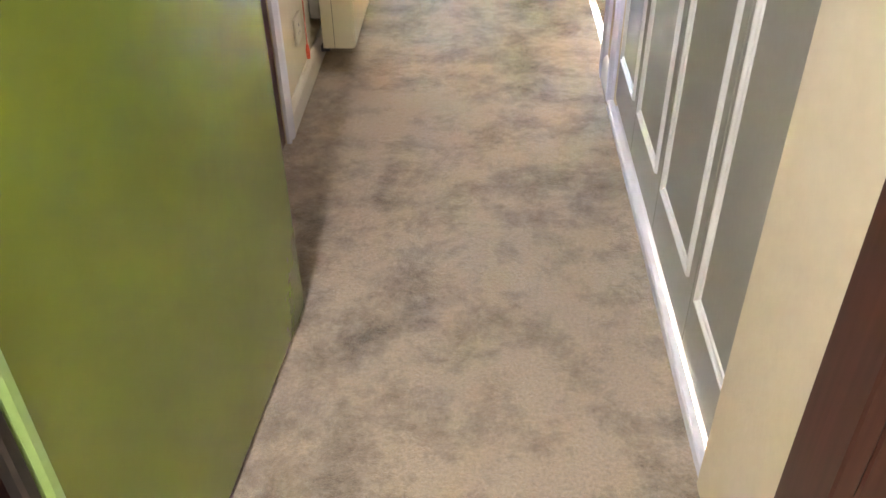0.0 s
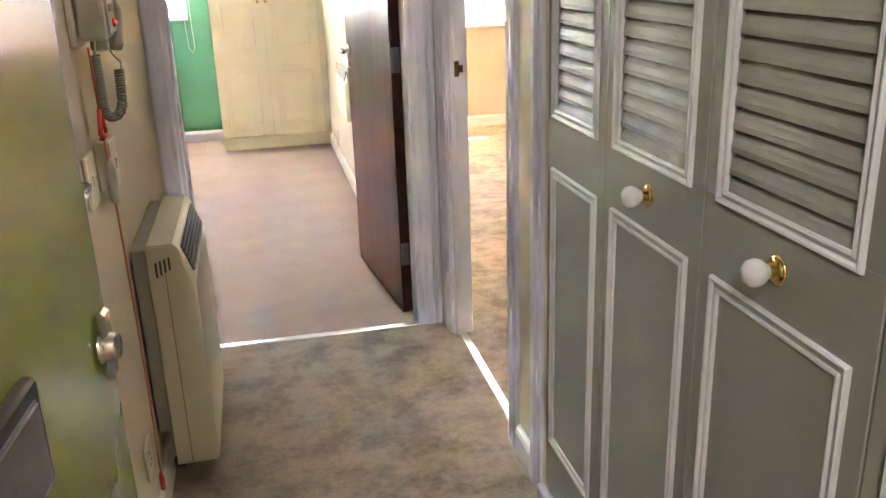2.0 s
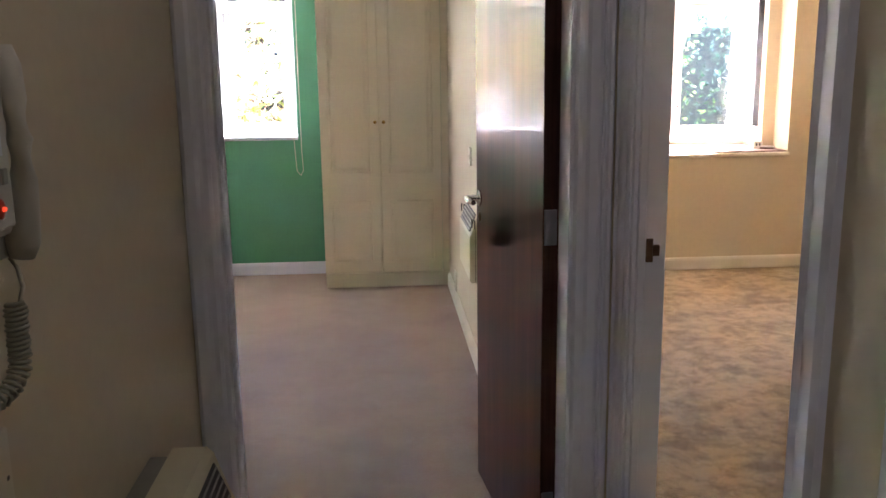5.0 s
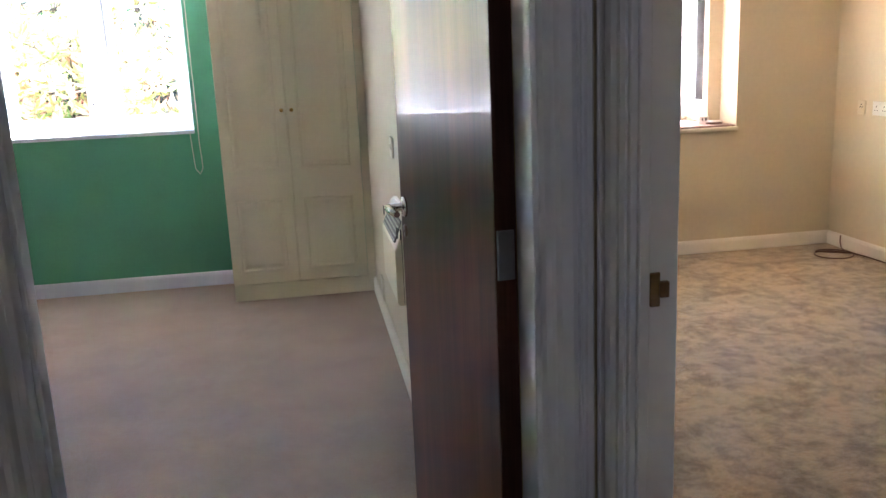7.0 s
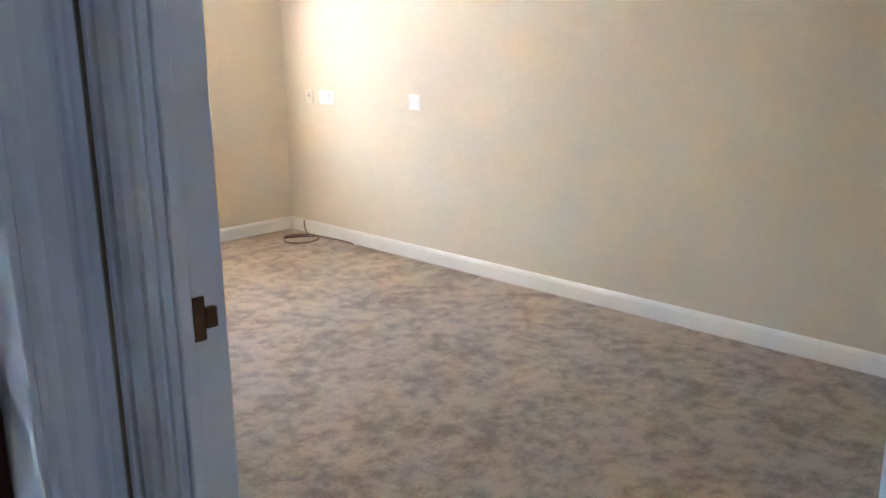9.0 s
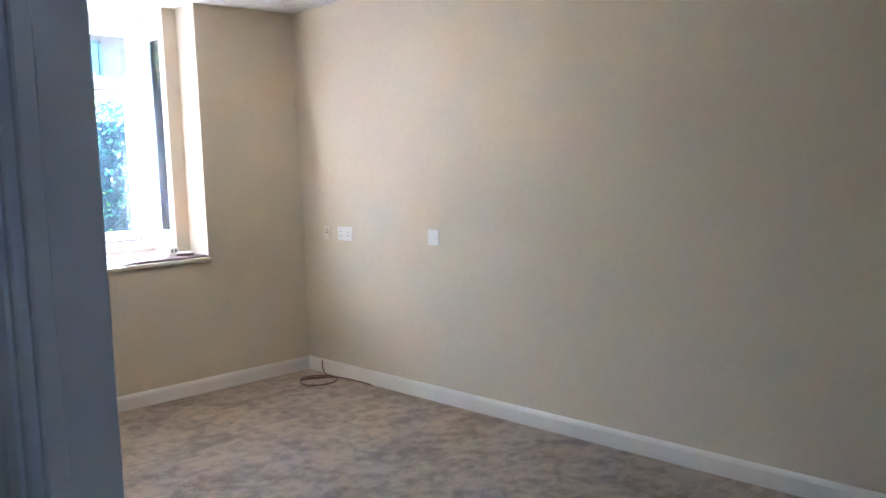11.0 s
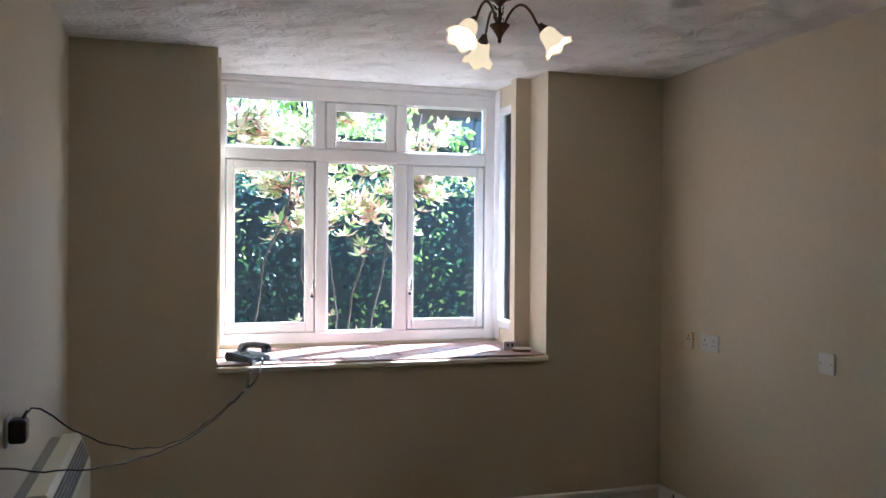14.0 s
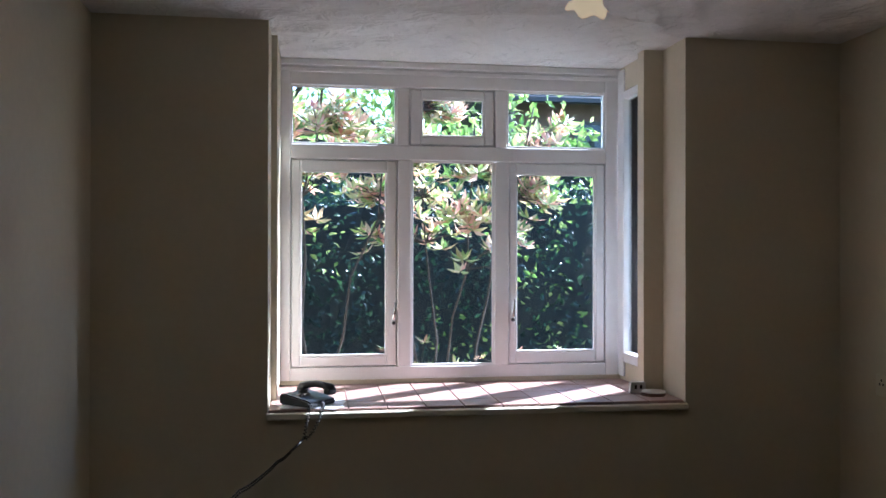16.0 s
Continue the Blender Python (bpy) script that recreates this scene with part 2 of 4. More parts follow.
BARK = material("shrub_bark", (0.06, 0.042, 0.03), 0.9, second=(0.035, 0.025, 0.018), scale=12, bump=1, bump_scale=60)
BRICK = material("dark_brickwork", (0.16, 0.10, 0.08), 0.85, second=(0.11, 0.07, 0.06), scale=5, grain=0.2, bump=0.5, bump_scale=30)
SLATE = material("slate_roof", (0.06, 0.065, 0.075), 0.6, scale=4, grain=0.2)
SHRUB_LEAF = leafy("variegated_shrub_leaves", [(0.12, 0.22, 0.05), (0.36, 0.44, 0.12), (0.66, 0.34, 0.28), (0.72, 0.58, 0.38), (0.16, 0.27, 0.06), (0.62, 0.24, 0.19), (0.66, 0.60, 0.30), (0.12, 0.22, 0.05)], 0.5)
HEDGE_LEAF = leafy("shade_toned_hedge_leaves", [(0.012, 0.030, 0.028), (0.020, 0.050, 0.030), (0.05, 0.12, 0.04), (0.016, 0.042, 0.034), (0.012, 0.030, 0.036)], 0.22)
BRIGHT_LEAF = leafy("sun_painted_leaves", [(0.14, 0.27, 0.05), (0.28, 0.40, 0.09), (0.42, 0.48, 0.15)], 0.5)


# artex: overlapping fans combed into the ceiling
def comb_relief(m):
    nt = m.node_tree
    n, link = nt.nodes, nt.links.new
    co, vo, wa, bn = n.new("ShaderNodeTexCoord"), n.new("ShaderNodeTexVoronoi"), n.new("ShaderNodeTexNoise"), n.new("ShaderNodeBump")
    vo.feature = "SMOOTH_F1"
    vo.inputs["Scale"].default_value, vo.inputs["Randomness"].default_value, vo.inputs["Smoothness"].default_value = 6.0, 1.0, 0.35
    wa.inputs["Scale"].default_value, wa.inputs["Distortion"].default_value, wa.inputs["Detail"].default_value = 9.0, 2.2, 5
    link(co.outputs["Object"], vo.inputs["Vector"])
    link(co.outputs["Object"], wa.inputs["Vector"])
    sn, ad = n.new("ShaderNodeMath"), n.new("ShaderNodeMath")
    sn.operation = "MULTIPLY"
    link(vo.outputs["Distance"], sn.inputs[0])
    sn.inputs[1].default_value = 2.2
    link(sn.outputs[0], ad.inputs[0])
    link(wa.outputs["Fac"], ad.inputs[1])
    bn.inputs["Strength"].default_value, bn.inputs["Distance"].default_value = 0.9, 0.026
    link(ad.outputs[0], bn.inputs["Height"])
    link(bn.outputs[0], n["Principled BSDF"].inputs["Normal"])


comb_relief(ARTEX)


# ---- building helpers ----
def box(bm, x0, x1, y0, y1, z0, z1, bevel=0.0, segments=1):
    """A box between two corners, its edges rounded by bevel."""
    m = Matrix.Translation(((x0 + x1) / 2, (y0 + y1) / 2, (z0 + z1) / 2)) @ Matrix.Diagonal((abs(x1 - x0), abs(y1 - y0), abs(z1 - z0), 1))
    verts = bmesh.ops.create_cube(bm, size=1, matrix=m)["verts"]
    if bevel:
        edges = list({e for v in verts for e in v.link_edges})
        bmesh.ops.bevel(bm, geom=edges, offset=bevel, segments=segments, affect="EDGES", profile=0.5)
    return bm


def boxes(*rows, bevel=0.0):
    bm = bmesh.new()
    for r in rows:
        box(bm, *r, bevel=bevel)
    return bm


def tube(bm, points, radius, sides=8, closed=True):
    """A round tube along a line of points; radius may be a list."""
    pts = [Vector(p) for p in points]
    rings = []
    up = Vector((0, 0, 1))
    for i, p in enumerate(pts):
        d = (pts[min(i + 1, len(pts) - 1)] - pts[max(i - 1, 0)]).normalized()
        a = d.cross(up)
        if a.length < 0.05:
            a = d.cross(Vector((0, 1, 0)))
        a.normalize()
        b = d.cross(a)
        r = radius[i] if isinstance(radius, (list, tuple)) else radius
        rings.append([bm.verts.new(p + (a * math.cos(k * math.tau / sides) + b * math.sin(k * math.tau / sides)) * r) for k in range(sides)])
    for r0, r1 in zip(rings, rings[1:]):
        for k in range(sides):
            f = bm.faces.new((r0[k], r0[(k + 1) % sides], r1[(k + 1) % sides], r1[k]))
            f.smooth = True
    if closed:
        bm.faces.new(rings[0][::-1])
        bm.faces.new(rings[-1])
    return bm


def lathe(bm, profile, centre=(0, 0, 0), axis=(0, 0, 1), sides=20, wave=None):
    """A turned shape: profile of (radius, height) along an axis. wave(angle, k) adds to the radius at profile point k."""
    turn = Vector((0, 0, 1)).rotation_difference(Vector(axis)).to_matrix()
    c = Vector(centre)
    rings = []
    for k, (r, h) in enumerate(profile):
        ring = []
        for i in range(sides):
            a = i * math.tau / sides
            rr, hh = r, h
            if wave:
                dr, dh = wave(a, k)
                rr, hh = r + dr, h + dh
            ring.append(bm.verts.new(c + turn @ Vector((rr * math.cos(a), rr * math.sin(a), hh))))
        rings.append(ring)
    for r0, r1 in zip(rings, rings[1:]):
        for i in range(sides):
            f = bm.faces.new((r0[i], r0[(i + 1) % sides], r1[(i + 1) % sides], r1[i]))
            f.smooth = True
    return bm


def prism(bm, outline, lo, hi, axis="y"):
    """An outline of (a, b) pairs pushed along an axis: y takes (x, z), x takes (y, z), z takes (x, y)."""
    def at(p, h):
        return {"y": (p[0], h, p[1]), "x": (h, p[0], p[1]), "z": (p[0], p[1], h)}[axis]
    r0, r1 = [bm.verts.new(at(p, lo)) for p in outline], [bm.verts.new(at(p, hi)) for p in outline]
    n = len(outline)
    for i in range(n):
        bm.faces.new((r0[i], r0[(i + 1) % n], r1[(i + 1) % n], r1[i]))
    bm.faces.new(r0[::-1])
    bm.faces.new(r1)
    bmesh.ops.recalc_face_normals(bm, faces=bm.faces[:])
    return bm


def mesh_of(name, bm, mat, smooth=False):
    bmesh.ops.recalc_face_normals(bm, faces=bm.faces[:])
    me = bpy.data.meshes.new(name)
    bm.to_mesh(me)
    bm.free()
    me.materials.append(mat)
    if smooth:
        for p in me.polygons:
            p.use_smooth = True
    return me


def part(name, bm, mat, parent=None, label="", smooth=False):
    """One mesh object under a thing or a part."""
    ob = new(name, mesh_of(name, bm, mat, smooth))
    if parent is not None:
        ob.parent = parent
    return tagged(ob, label)


def thing(name, label, category, m=None, group="", kind=""):
    ob = new(name)
    ob.empty_display_size = 0.05
    if m is not None:
        ob.matrix_world = m
    return tagged(ob, label, category, group, kind)


def setting(name, bm, mat, label, category):
    return tagged(part(name, bm, mat), label, category, kind="structure")


# ---- the plan ----
CEIL = 2.35
HALL_L, HALL_R = 0.09, 1.095          # hall walls
HALL_END = 4.32                       # hall's end wall, with the bedroom doorway
BED_X0, BED_X1 = 0.156, 0.985         # bedroom doorway
LIV_Y0, LIV_Y1 = 3.420, 4.196          # living room doorway in the hall's right wall
BED_R, LIV_L = 0.980, 1.045           # the two faces of the wall between the rooms
LIV_R, LIV_N = 4.10, 8.20             # living room walls
BED_N = 8.415                         # bedroom's green wall
DOOR_H = 2.02
WIN_Y = 8.85                          # glass line of both bays

setting("floor", boxes((-0.6, 1.12, -1.2, 4.36, -0.06, 0.0)), HALL_CARPET, "mottled beige-brown hall carpet with dark trodden stains", "carpet")
setting("bedroom_floor", boxes((-3.0, 1.0, 4.36, 8.95, -0.06, 0.0)), BED_CARPET, "soft pinkish-beige bedroom carpet", "carpet")
setting("living_floor", boxes((1.12, 4.2, 2.6, 4.36, -0.06, 0.0), (1.0, 4.2, 4.36, 8.3, -0.06, 0.0)), LIV_CARPET,
        "beige living room carpet with soft darker patches", "carpet")
setting("ceiling_hall", boxes((-0.75, 1.195, -1.3, 4.36, CEIL, CEIL + 0.12), (1.195, 1.74, 1.3, 3.112, CEIL, CEIL + 0.12)), ARTEX, "white textured hall ceiling", "ceiling")
setting("ceiling_bedroom", boxes((-3.1, 1.0, 4.36, 9.0, CEIL, CEIL + 0.12)), ARTEX, "white textured bedroom ceiling", "ceiling")
setting("ceiling_living", boxes((1.195, 4.3, 3.112, 4.36, CEIL, CEIL + 0.12), (1.74, 4.3, 2.5, 3.112, CEIL, CEIL + 0.12), (1.0, 4.3, 4.36, 9.0, CEIL, CEIL + 0.12)), ARTEX,
        "white ceiling combed into overlapping swirls", "ceiling")

# hall walls
setting("wall_hall_left", boxes((-0.01, HALL_L, 1.37, 2.17, 2.0, CEIL), (-0.01, HALL_L, 2.88, HALL_END, 0, CEIL), (-0.01, HALL_L, 2.17, 2.88, 2.0, CEIL),
        (-0.01, HALL_L, 1.37, 2.17, 0, 2.0), (-0.06, -0.01, 2.1, 3.0, 0, CEIL)), CREAM, "cream painted hall wall", "wall")
setting("wall_hall_end", boxes((-0.01, BED_X0, HALL_END, HALL_END + 0.1, 0, CEIL), (BED_X0, BED_X1, HALL_END, HALL_END + 0.1, DOOR_H, CEIL),
        (BED_X1, HALL_R + 0.066, HALL_END, HALL_END + 0.1, 0, CEIL), (-3.1, -0.01, HALL_END, HALL_END + 0.1, 0, CEIL)), CREAM, "cream wall at the end of the hall", "wall")
setting("wall_hall_right", boxes((HALL_R, HALL_R + 0.066, 3.132, LIV_Y0, 0, CEIL), (HALL_R, HALL_R + 0.066, LIV_Y0, LIV_Y1, DOOR_H, CEIL),
        (HALL_R, HALL_R + 0.066, LIV_Y1, HALL_END, 0, CEIL), (1.12, HALL_R + 0.066, 1.66, 3.132, 2.05, CEIL)), CREAM, "cream painted hall wall beside the closet", "wall")
setting("wall_hall_pier", boxes((1.07, HALL_R + 0.6, 1.335, 1.66, 0, CEIL)), CREAM, "cream painted pier between front door and closet", "wall")
setting("wall_closet", boxes((1.68, 1.72, 1.66, 3.092, 0, CEIL), (HALL_R + 0.066, 1.72, 3.092, 3.132, 0, CEIL)), CREAM, "plain cream closet walls", "wall")
# the shared corridor outside
setting("wall_corridor", boxes((-0.7, 0.15, 1.20, 1.37, 0, CEIL), (0.15, 1.11, 1.20, 1.37, 2.06, CEIL), (1.07, 1.195, 1.20, 1.335, 0, CEIL),
        (-0.75, -0.6, -1.3, 1.2, 0, CEIL), (1.10, 1.25, -1.3, 1.2, 0, CEIL), (-0.6, 1.1, -1.3, -1.2, 0, CEIL)), CREAM, "plain cream corridor walls", "wall")

# bedroom walls
setting("wall_bedroom_right", boxes((BED_R, LIV_L, HALL_END + 0.1, 8.95, 0, CEIL)), CREAM, "cream wall between bedroom and living room", "wall")
setting("wall_bedroom_green", boxes((-3.0, -1.95, BED_N, BED_N + 0.1, 0, CEIL), (-1.95, -0.04, BED_N, BED_N + 0.1, 0, 0.962),
        (-0.04, BED_R, BED_N, BED_N + 0.1, 0, CEIL), (-1.95, -0.04, BED_N, BED_N + 0.1, 2.28, CEIL)), GREEN_WALL, "mid green painted bedroom wall below the window", "wall")
setting("wall_bedroom_left", boxes((-3.1, -3.0, HALL_END, 8.95, 0, CEIL)), CREAM, "plain cream bedroom wall", "wall")
setting("wall_bedroom_bay", boxes((-2.03, -1.95, BED_N + 0.1, 8.92, -0.3, CEIL), (-0.04, 0.04, BED_N + 0.1, 8.92, -0.3, CEIL),
        (-1.95, -0.04, WIN_Y + 0.0, WIN_Y + 0.08, -0.3, 0.962), (-1.95, -0.04, BED_N + 0.1, WIN_Y, 2.28, CEIL)), WHITE, "white bay around the bedroom window", "wall")

# living room walls
setting("wall_living_right", boxes((LIV_R, LIV_R + 0.1, 2.5, LIV_N + 0.2, 0, CEIL)), CREAM, "long plain cream living room wall", "wall")
setting("wall_living_back", boxes((1.72, LIV_R + 0.1, 2.5, 2.6, 0, CEIL), (1.72, 1.76, 2.6, 3.132, 0, CEIL)), CREAM, "plain cream living room wall", "wall")
WX0, WX1 = 1.698, 3.401
setting("wall_living_window", boxes((LIV_L, WX0, LIV_N, 8.43, 0, CEIL), (WX0, WX1, LIV_N, 8.43, 0, 0.805), (WX1, LIV_R, LIV_N, 8.43, 0, CEIL)), CREAM,
        "cream living room wall around the bay window", "wall")
setting("wall_living_bay", boxes((1.62, 1.722, 8.43, 8.52, -0.3, CEIL), (3.311, 3.45, 8.43, 8.50, -0.3, CEIL), (1.62, 1.70, 8.52, 8.95, -0.3, 0.86),
        (3.35, 3.45, 8.50, 8.95, -0.3, 0.93), (1.70, 3.35, WIN_Y - 0.02, 8.93, -0.3, 0.86), (1.62, 1.720, 8.52, 8.95, 0.86, CEIL),
        (3.35, 3.45, 8.50, 8.92, 2.23, CEIL)), CREAM, "cream plastered sides of the bay", "wall")


def skirting(name, x0, x1, y0, y1, out, mat=WARM_WHITE, high=0.088):
    """Skirting board with a rounded top: out is the way it faces."""
    bm = bmesh.new()
    t = 0.016
    prof = [(0, 0), (t, 0), (t, high - 0.02), (t * 0.75, high - 0.008), (t * 0.35, high), (0, high)]
    if out in ("+x", "-x"):
        s = 1 if out == "+x" else -1
        prism(bm, [(x0 + s * a, b) for a, b in prof], y0, y1, "y")
    else:
        s = 1 if out == "+y" else -1
        prism(bm, [(y0 + s * a, b) for a, b in prof], x0, x1, "x")
    return setting(name, bm, mat, "painted skirting board along the carpet", "skirting board")


skirting("baseboard_hall", HALL_L, 0, 2.944, HALL_END - 0.004, "+x")
skirting("baseboard_hall", HALL_R, 0, 3.206, 3.343, "-x")
skirting("baseboard_bedroom", BED_R, 0, 4.44, 7.945, "-x", CREAM_TRIM)
skirting("baseboard_bedroom", -3.0, 0.144, BED_N, 0, "-y", WHITE)
skirting("baseboard_living", LIV_R, 0, 2.6, LIV_N - 0.017, "-x")
skirting("baseboard_living", LIV_L + 0.017, LIV_R, LIV_N, 0, "-y")
skirting("baseboard_living", LIV_L, 0, 4.44, LIV_N, "+x")
# strip under the closet doors
setting("trim_closet_threshold", boxes((1.074, 1.096, 1.66, 3.130, 0, 0.032), (1.096, 1.14, 1.66, 3.130, 0, 0.012), bevel=0.004), WHITE,
        "white painted board under the closet doors", "threshold")


def architrave(name, rows, label):
    """Moulded door casing: each row is (axis the face looks along, fixed place, lo, hi, z0, z1, inner side)."""
    bm = bmesh.new()
    for face, at, lo, hi, z0, z1, inner in rows:
        w = hi - lo
        prof = [(0, 0), (0, 0.010), (0.12 * w, 0.015), (0.3 * w, 0.011), (0.42 * w, 0.011), (0.55 * w, 0.017), (0.85 * w, 0.018), (w, 0.012), (w, 0)]
        pts = []
        for a, d in prof:
            u = (lo + a) if inner == "lo" else (hi - a)
            pts.append((at - d, u) if face == "-x" else (at + d, u) if face == "+x" else (u, at - d) if face == "-y" else (u, at + d))
        prism(bm, pts, z0, z1, "z")
    return setting(name, bm, WHITE, label, "door frame")


architrave("trim_bedroom_door", [("-y", HALL_END, BED_X1, 1.048, 0, 2.09, "lo"), ("-y", HALL_END, 1.049, 1.076, 0, 2.09, "lo"), ("-y", HALL_END, HALL_L + 0.002, BED_X0, 0, 2.09, "hi")], "white moulded casing of the bedroom doorway")
architrave("trim_living_door", [("-x", HALL_R, LIV_Y1, 4.270, 0, 2.09, "lo"), ("-x", HALL_R, 4.271, 4.300, 0, 2.09, "lo"), ("-x", HALL_R, 3.345, LIV_Y0, 0, 2.09, "hi")], "white moulded casing of the living room doorway")
architrave("trim_closet_frame", [("-x", HALL_R, 3.134, 3.205, 0, 2.09, "lo")], "white casing beside the closet doors")
architrave("trim_cupboard_door", [("+x", HALL_L, 2.884, 2.942, 0, 2.05, "lo")], "white casing of the mahogany hall door")
# linings and stops
setting("trim_bedroom_jamb", boxes((BED_X0 - 0.012, BED_X0 + 0.012, HALL_END - 0.006, HALL_END + 0.106, 0, DOOR_H), (BED_X1 - 0.010, BED_X1 + 0.012, HALL_END - 0.006, HALL_END + 0.106, 0, DOOR_H),
        (BED_X0 + 0.012, BED_X0 + 0.022, HALL_END + 0.03, HALL_END + 0.06, 0, DOOR_H), (BED_X0, BED_X1, HALL_END - 0.004, HALL_END + 0.104, DOOR_H - 0.02, DOOR_H + 0.012), bevel=0.002), WHITE,
        "white door lining of the bedroom doorway", "door frame")
setting("trim_living_jamb", boxes((HALL_R - 0.006, HALL_R + 0.072, LIV_Y1 - 0.012, LIV_Y1 + 0.012, 0, DOOR_H), (HALL_R - 0.006, HALL_R + 0.072, LIV_Y0 - 0.012, LIV_Y0 + 0.010, 0, DOOR_H),
        (HALL_R + 0.004, HALL_R + 0.022, LIV_Y1 - 0.024, LIV_Y1 - 0.012, 0, DOOR_H), (HALL_R - 0.004, HALL_R + 0.070, LIV_Y0, LIV_Y1, DOOR_H - 0.02, DOOR_H + 0.012), bevel=0.002), WHITE,
        "white door lining of the living room doorway", "door frame")
setting("trim_front_jamb", boxes((1.035, 1.068, 1.19, 1.334, 0, 2.06), (1.01, 1.035, 1.19, 1.27, 0, 2.06), (0.10, 0.19, 1.17, 1.215, 0, 2.06), (0.19, 1.01, 1.19, 1.372, 2.03, 2.06), bevel=0.003), DARK_WOOD,
        "dark stained frame of the front door", "door frame")
setting("trim_threshold_bedroom", boxes((BED_X0 + 0.012, BED_X1 - 0.01, 4.305, 4.335, 0, 0.006), bevel=0.003), ALU, "aluminium carpet bar across the bedroom doorway", "carpet bar")
setting("trim_threshold_living", boxes((1.112, 1.140, LIV_Y0 + 0.01, LIV_Y1 - 0.012, 0, 0.006), bevel=0.003), ALU, "bright aluminium carpet bar across the living room doorway", "carpet bar")
setting("trim_strike_plate", boxes((1.121, 1.137, 4.180, 4.1845, 0.980, 1.034), (1.135, 1.150, 4.175, 4.1845, 0.995, 1.020), bevel=0.001), BRONZE, "dark metal strike plate on the door lining", "strike plate")


# ---- doors ----
def lever(parent, x, y, z, out, along, mat=STEEL):
    """A lever handle on a round rose, with a keyhole escutcheon below; out and along are unit directions."""
    o, a = Vector(out), Vector(along)
    c = Vector((x, y, z))
    h = part("door_handle", lathe(bmesh.new(), [(0, 0), (0.026, 0), (0.026, 0.006), (0.020, 0.009), (0.011, 0.010), (0.010, 0.045), (0, 0.046)], c, out, 20), mat, parent, "worn metal lever handle")
    bm = bmesh.new()
    tube(bm, [c + o * 0.042 - a * 0.008, c + o * 0.046 + a * 0.02, c + o * 0.048 + a * 0.06, c + o * 0.044 + a * 0.10], [0.010, 0.0105, 0.009, 0.008], 10)
    part("lever", bm, mat, h)
    part("escutcheon", lathe(bmesh.new(), [(0, 0), (0.017, 0), (0.017, 0.004), (0.006, 0.006), (0, 0.002)], c - Vector((0, 0, 0.062)), out, 16), BRONZE, h)
    return h


# front door, swung open along the hall
hinge = pose(0.200, 1.232, 0, 0, 0, math.degrees(math.atan2(0.857, 0.072)))
front = thing("door_1", "green gloss-painted front door standing open, with letter plate", "door", hinge, kind="structure")
part("door_leaf", box(bmesh.new(), 0, 0.895, 0.0, 0.044, 0.012, 2.0, 0.003), GREEN_DOOR, front)
part("door_edge", boxes((-0.022, 0.002, -0.018, 0.040, 0.012, 2.0), bevel=0.006), DOOR_EDGE, front, "pale green hinge edge")
part("weather_seal", boxes((-0.046, -0.024, -0.012, 0.03, 0.012, 2.0), bevel=0.004), RUBBER, front, "black rubber seal")
plate = part("letter_plate", boxes((0.40, 0.660, -0.011, 0.001, 1.005, 1.097), bevel=0.003), BLACK, front, "dark framed letter plate")
part("letter_flap", boxes((0.412, 0.649, -0.014, -0.0105, 1.012, 1.083), bevel=0.003), material("grey_letter_flap", (0.20, 0.19, 0.20), 0.5, metal=0.3, scale=8, grain=0.1), plate, "grey metal flap")
lock = part("lock_cylinder", lathe(bmesh.new(), [(0, 0), (0.019, 0), (0.019, 0.004), (0.015, 0.007), (0.014, 0.016), (0.012, 0.019), (0, 0.019)], (0.852, -0.001, 1.03), (0, -1, 0), 20), STEEL, front, "chrome lock cylinder")
part("pull", boxes((0.843, 0.869, -0.012, -0.002, 0.995, 1.068), bevel=0.004), STEEL, lock, "chrome finger pull")

# closed mahogany door in the left wall
cupboard = thing("door_2", "closed mahogany veneered flush door with a lever handle", "door", pose(0, 0, 0), kind="structure")
part("door_leaf", box(bmesh.new(), 0.045, HALL_L - 0.002, 2.178, 2.877, 0.008, 1.995, 0.002), MAHOGANY, cupboard)
lever(cupboard, HALL_L - 0.002, 2.838, 1.012, (1, 0, 0), (0, -1, 0), STEEL)

# bedroom door, open into the bedroom
swing = pose(0.934, 4.428, 0, 0, 0, math.degrees(math.atan2(0.736, -0.084)))
bed_door = thing("door_3", "polished mahogany flush door standing open into the bedroom", "door", swing, kind="structure")
part("door_leaf", box(bmesh.new(), 0.0, 0.735, -0.041, -0.001, 0.010, 1.99, 0.002), MAHOGANY, bed_door)
part("door_edge", boxes((-0.0025, 0.0, -0.041, -0.001, 0.012, 1.988)), DARK_WOOD, bed_door, "dark unpolished edge")
for z in (0.26, 1.02, 1.78):
    part("hinge", boxes((-0.008, -0.0026, -0.036, -0.004, z - 0.045, z + 0.045), bevel=0.001), material("dull_hinge_steel", (0.22, 0.21, 0.22), 0.5, metal=0.6), bed_door, "grey steel hinge")
lever(bed_door, 0.682, 0.0, 1.0, (0, 1, 0), (-1, 0, 0), STEEL)
lever(bed_door, 0.682, -0.042, 1.0, (0, -1, 0), (-1, 0, 0), STEEL)


# ---- closet: four louvred leaves ----
def nested(bm, rect, profile, place):
    """One moulded sheet: the rectangle (a0, a1, b0, b1) stepped inwards along profile of (inset, proud)."""
    a0, a1, b0, b1 = rect
    loops = []
    for d, h in profile:
        loops.append([bm.verts.new(place(a, b, h)) for a, b in ((a0 + d, b0 + d), (a1 - d, b0 + d), (a1 - d, b1 - d), (a0 + d, b1 - d))])
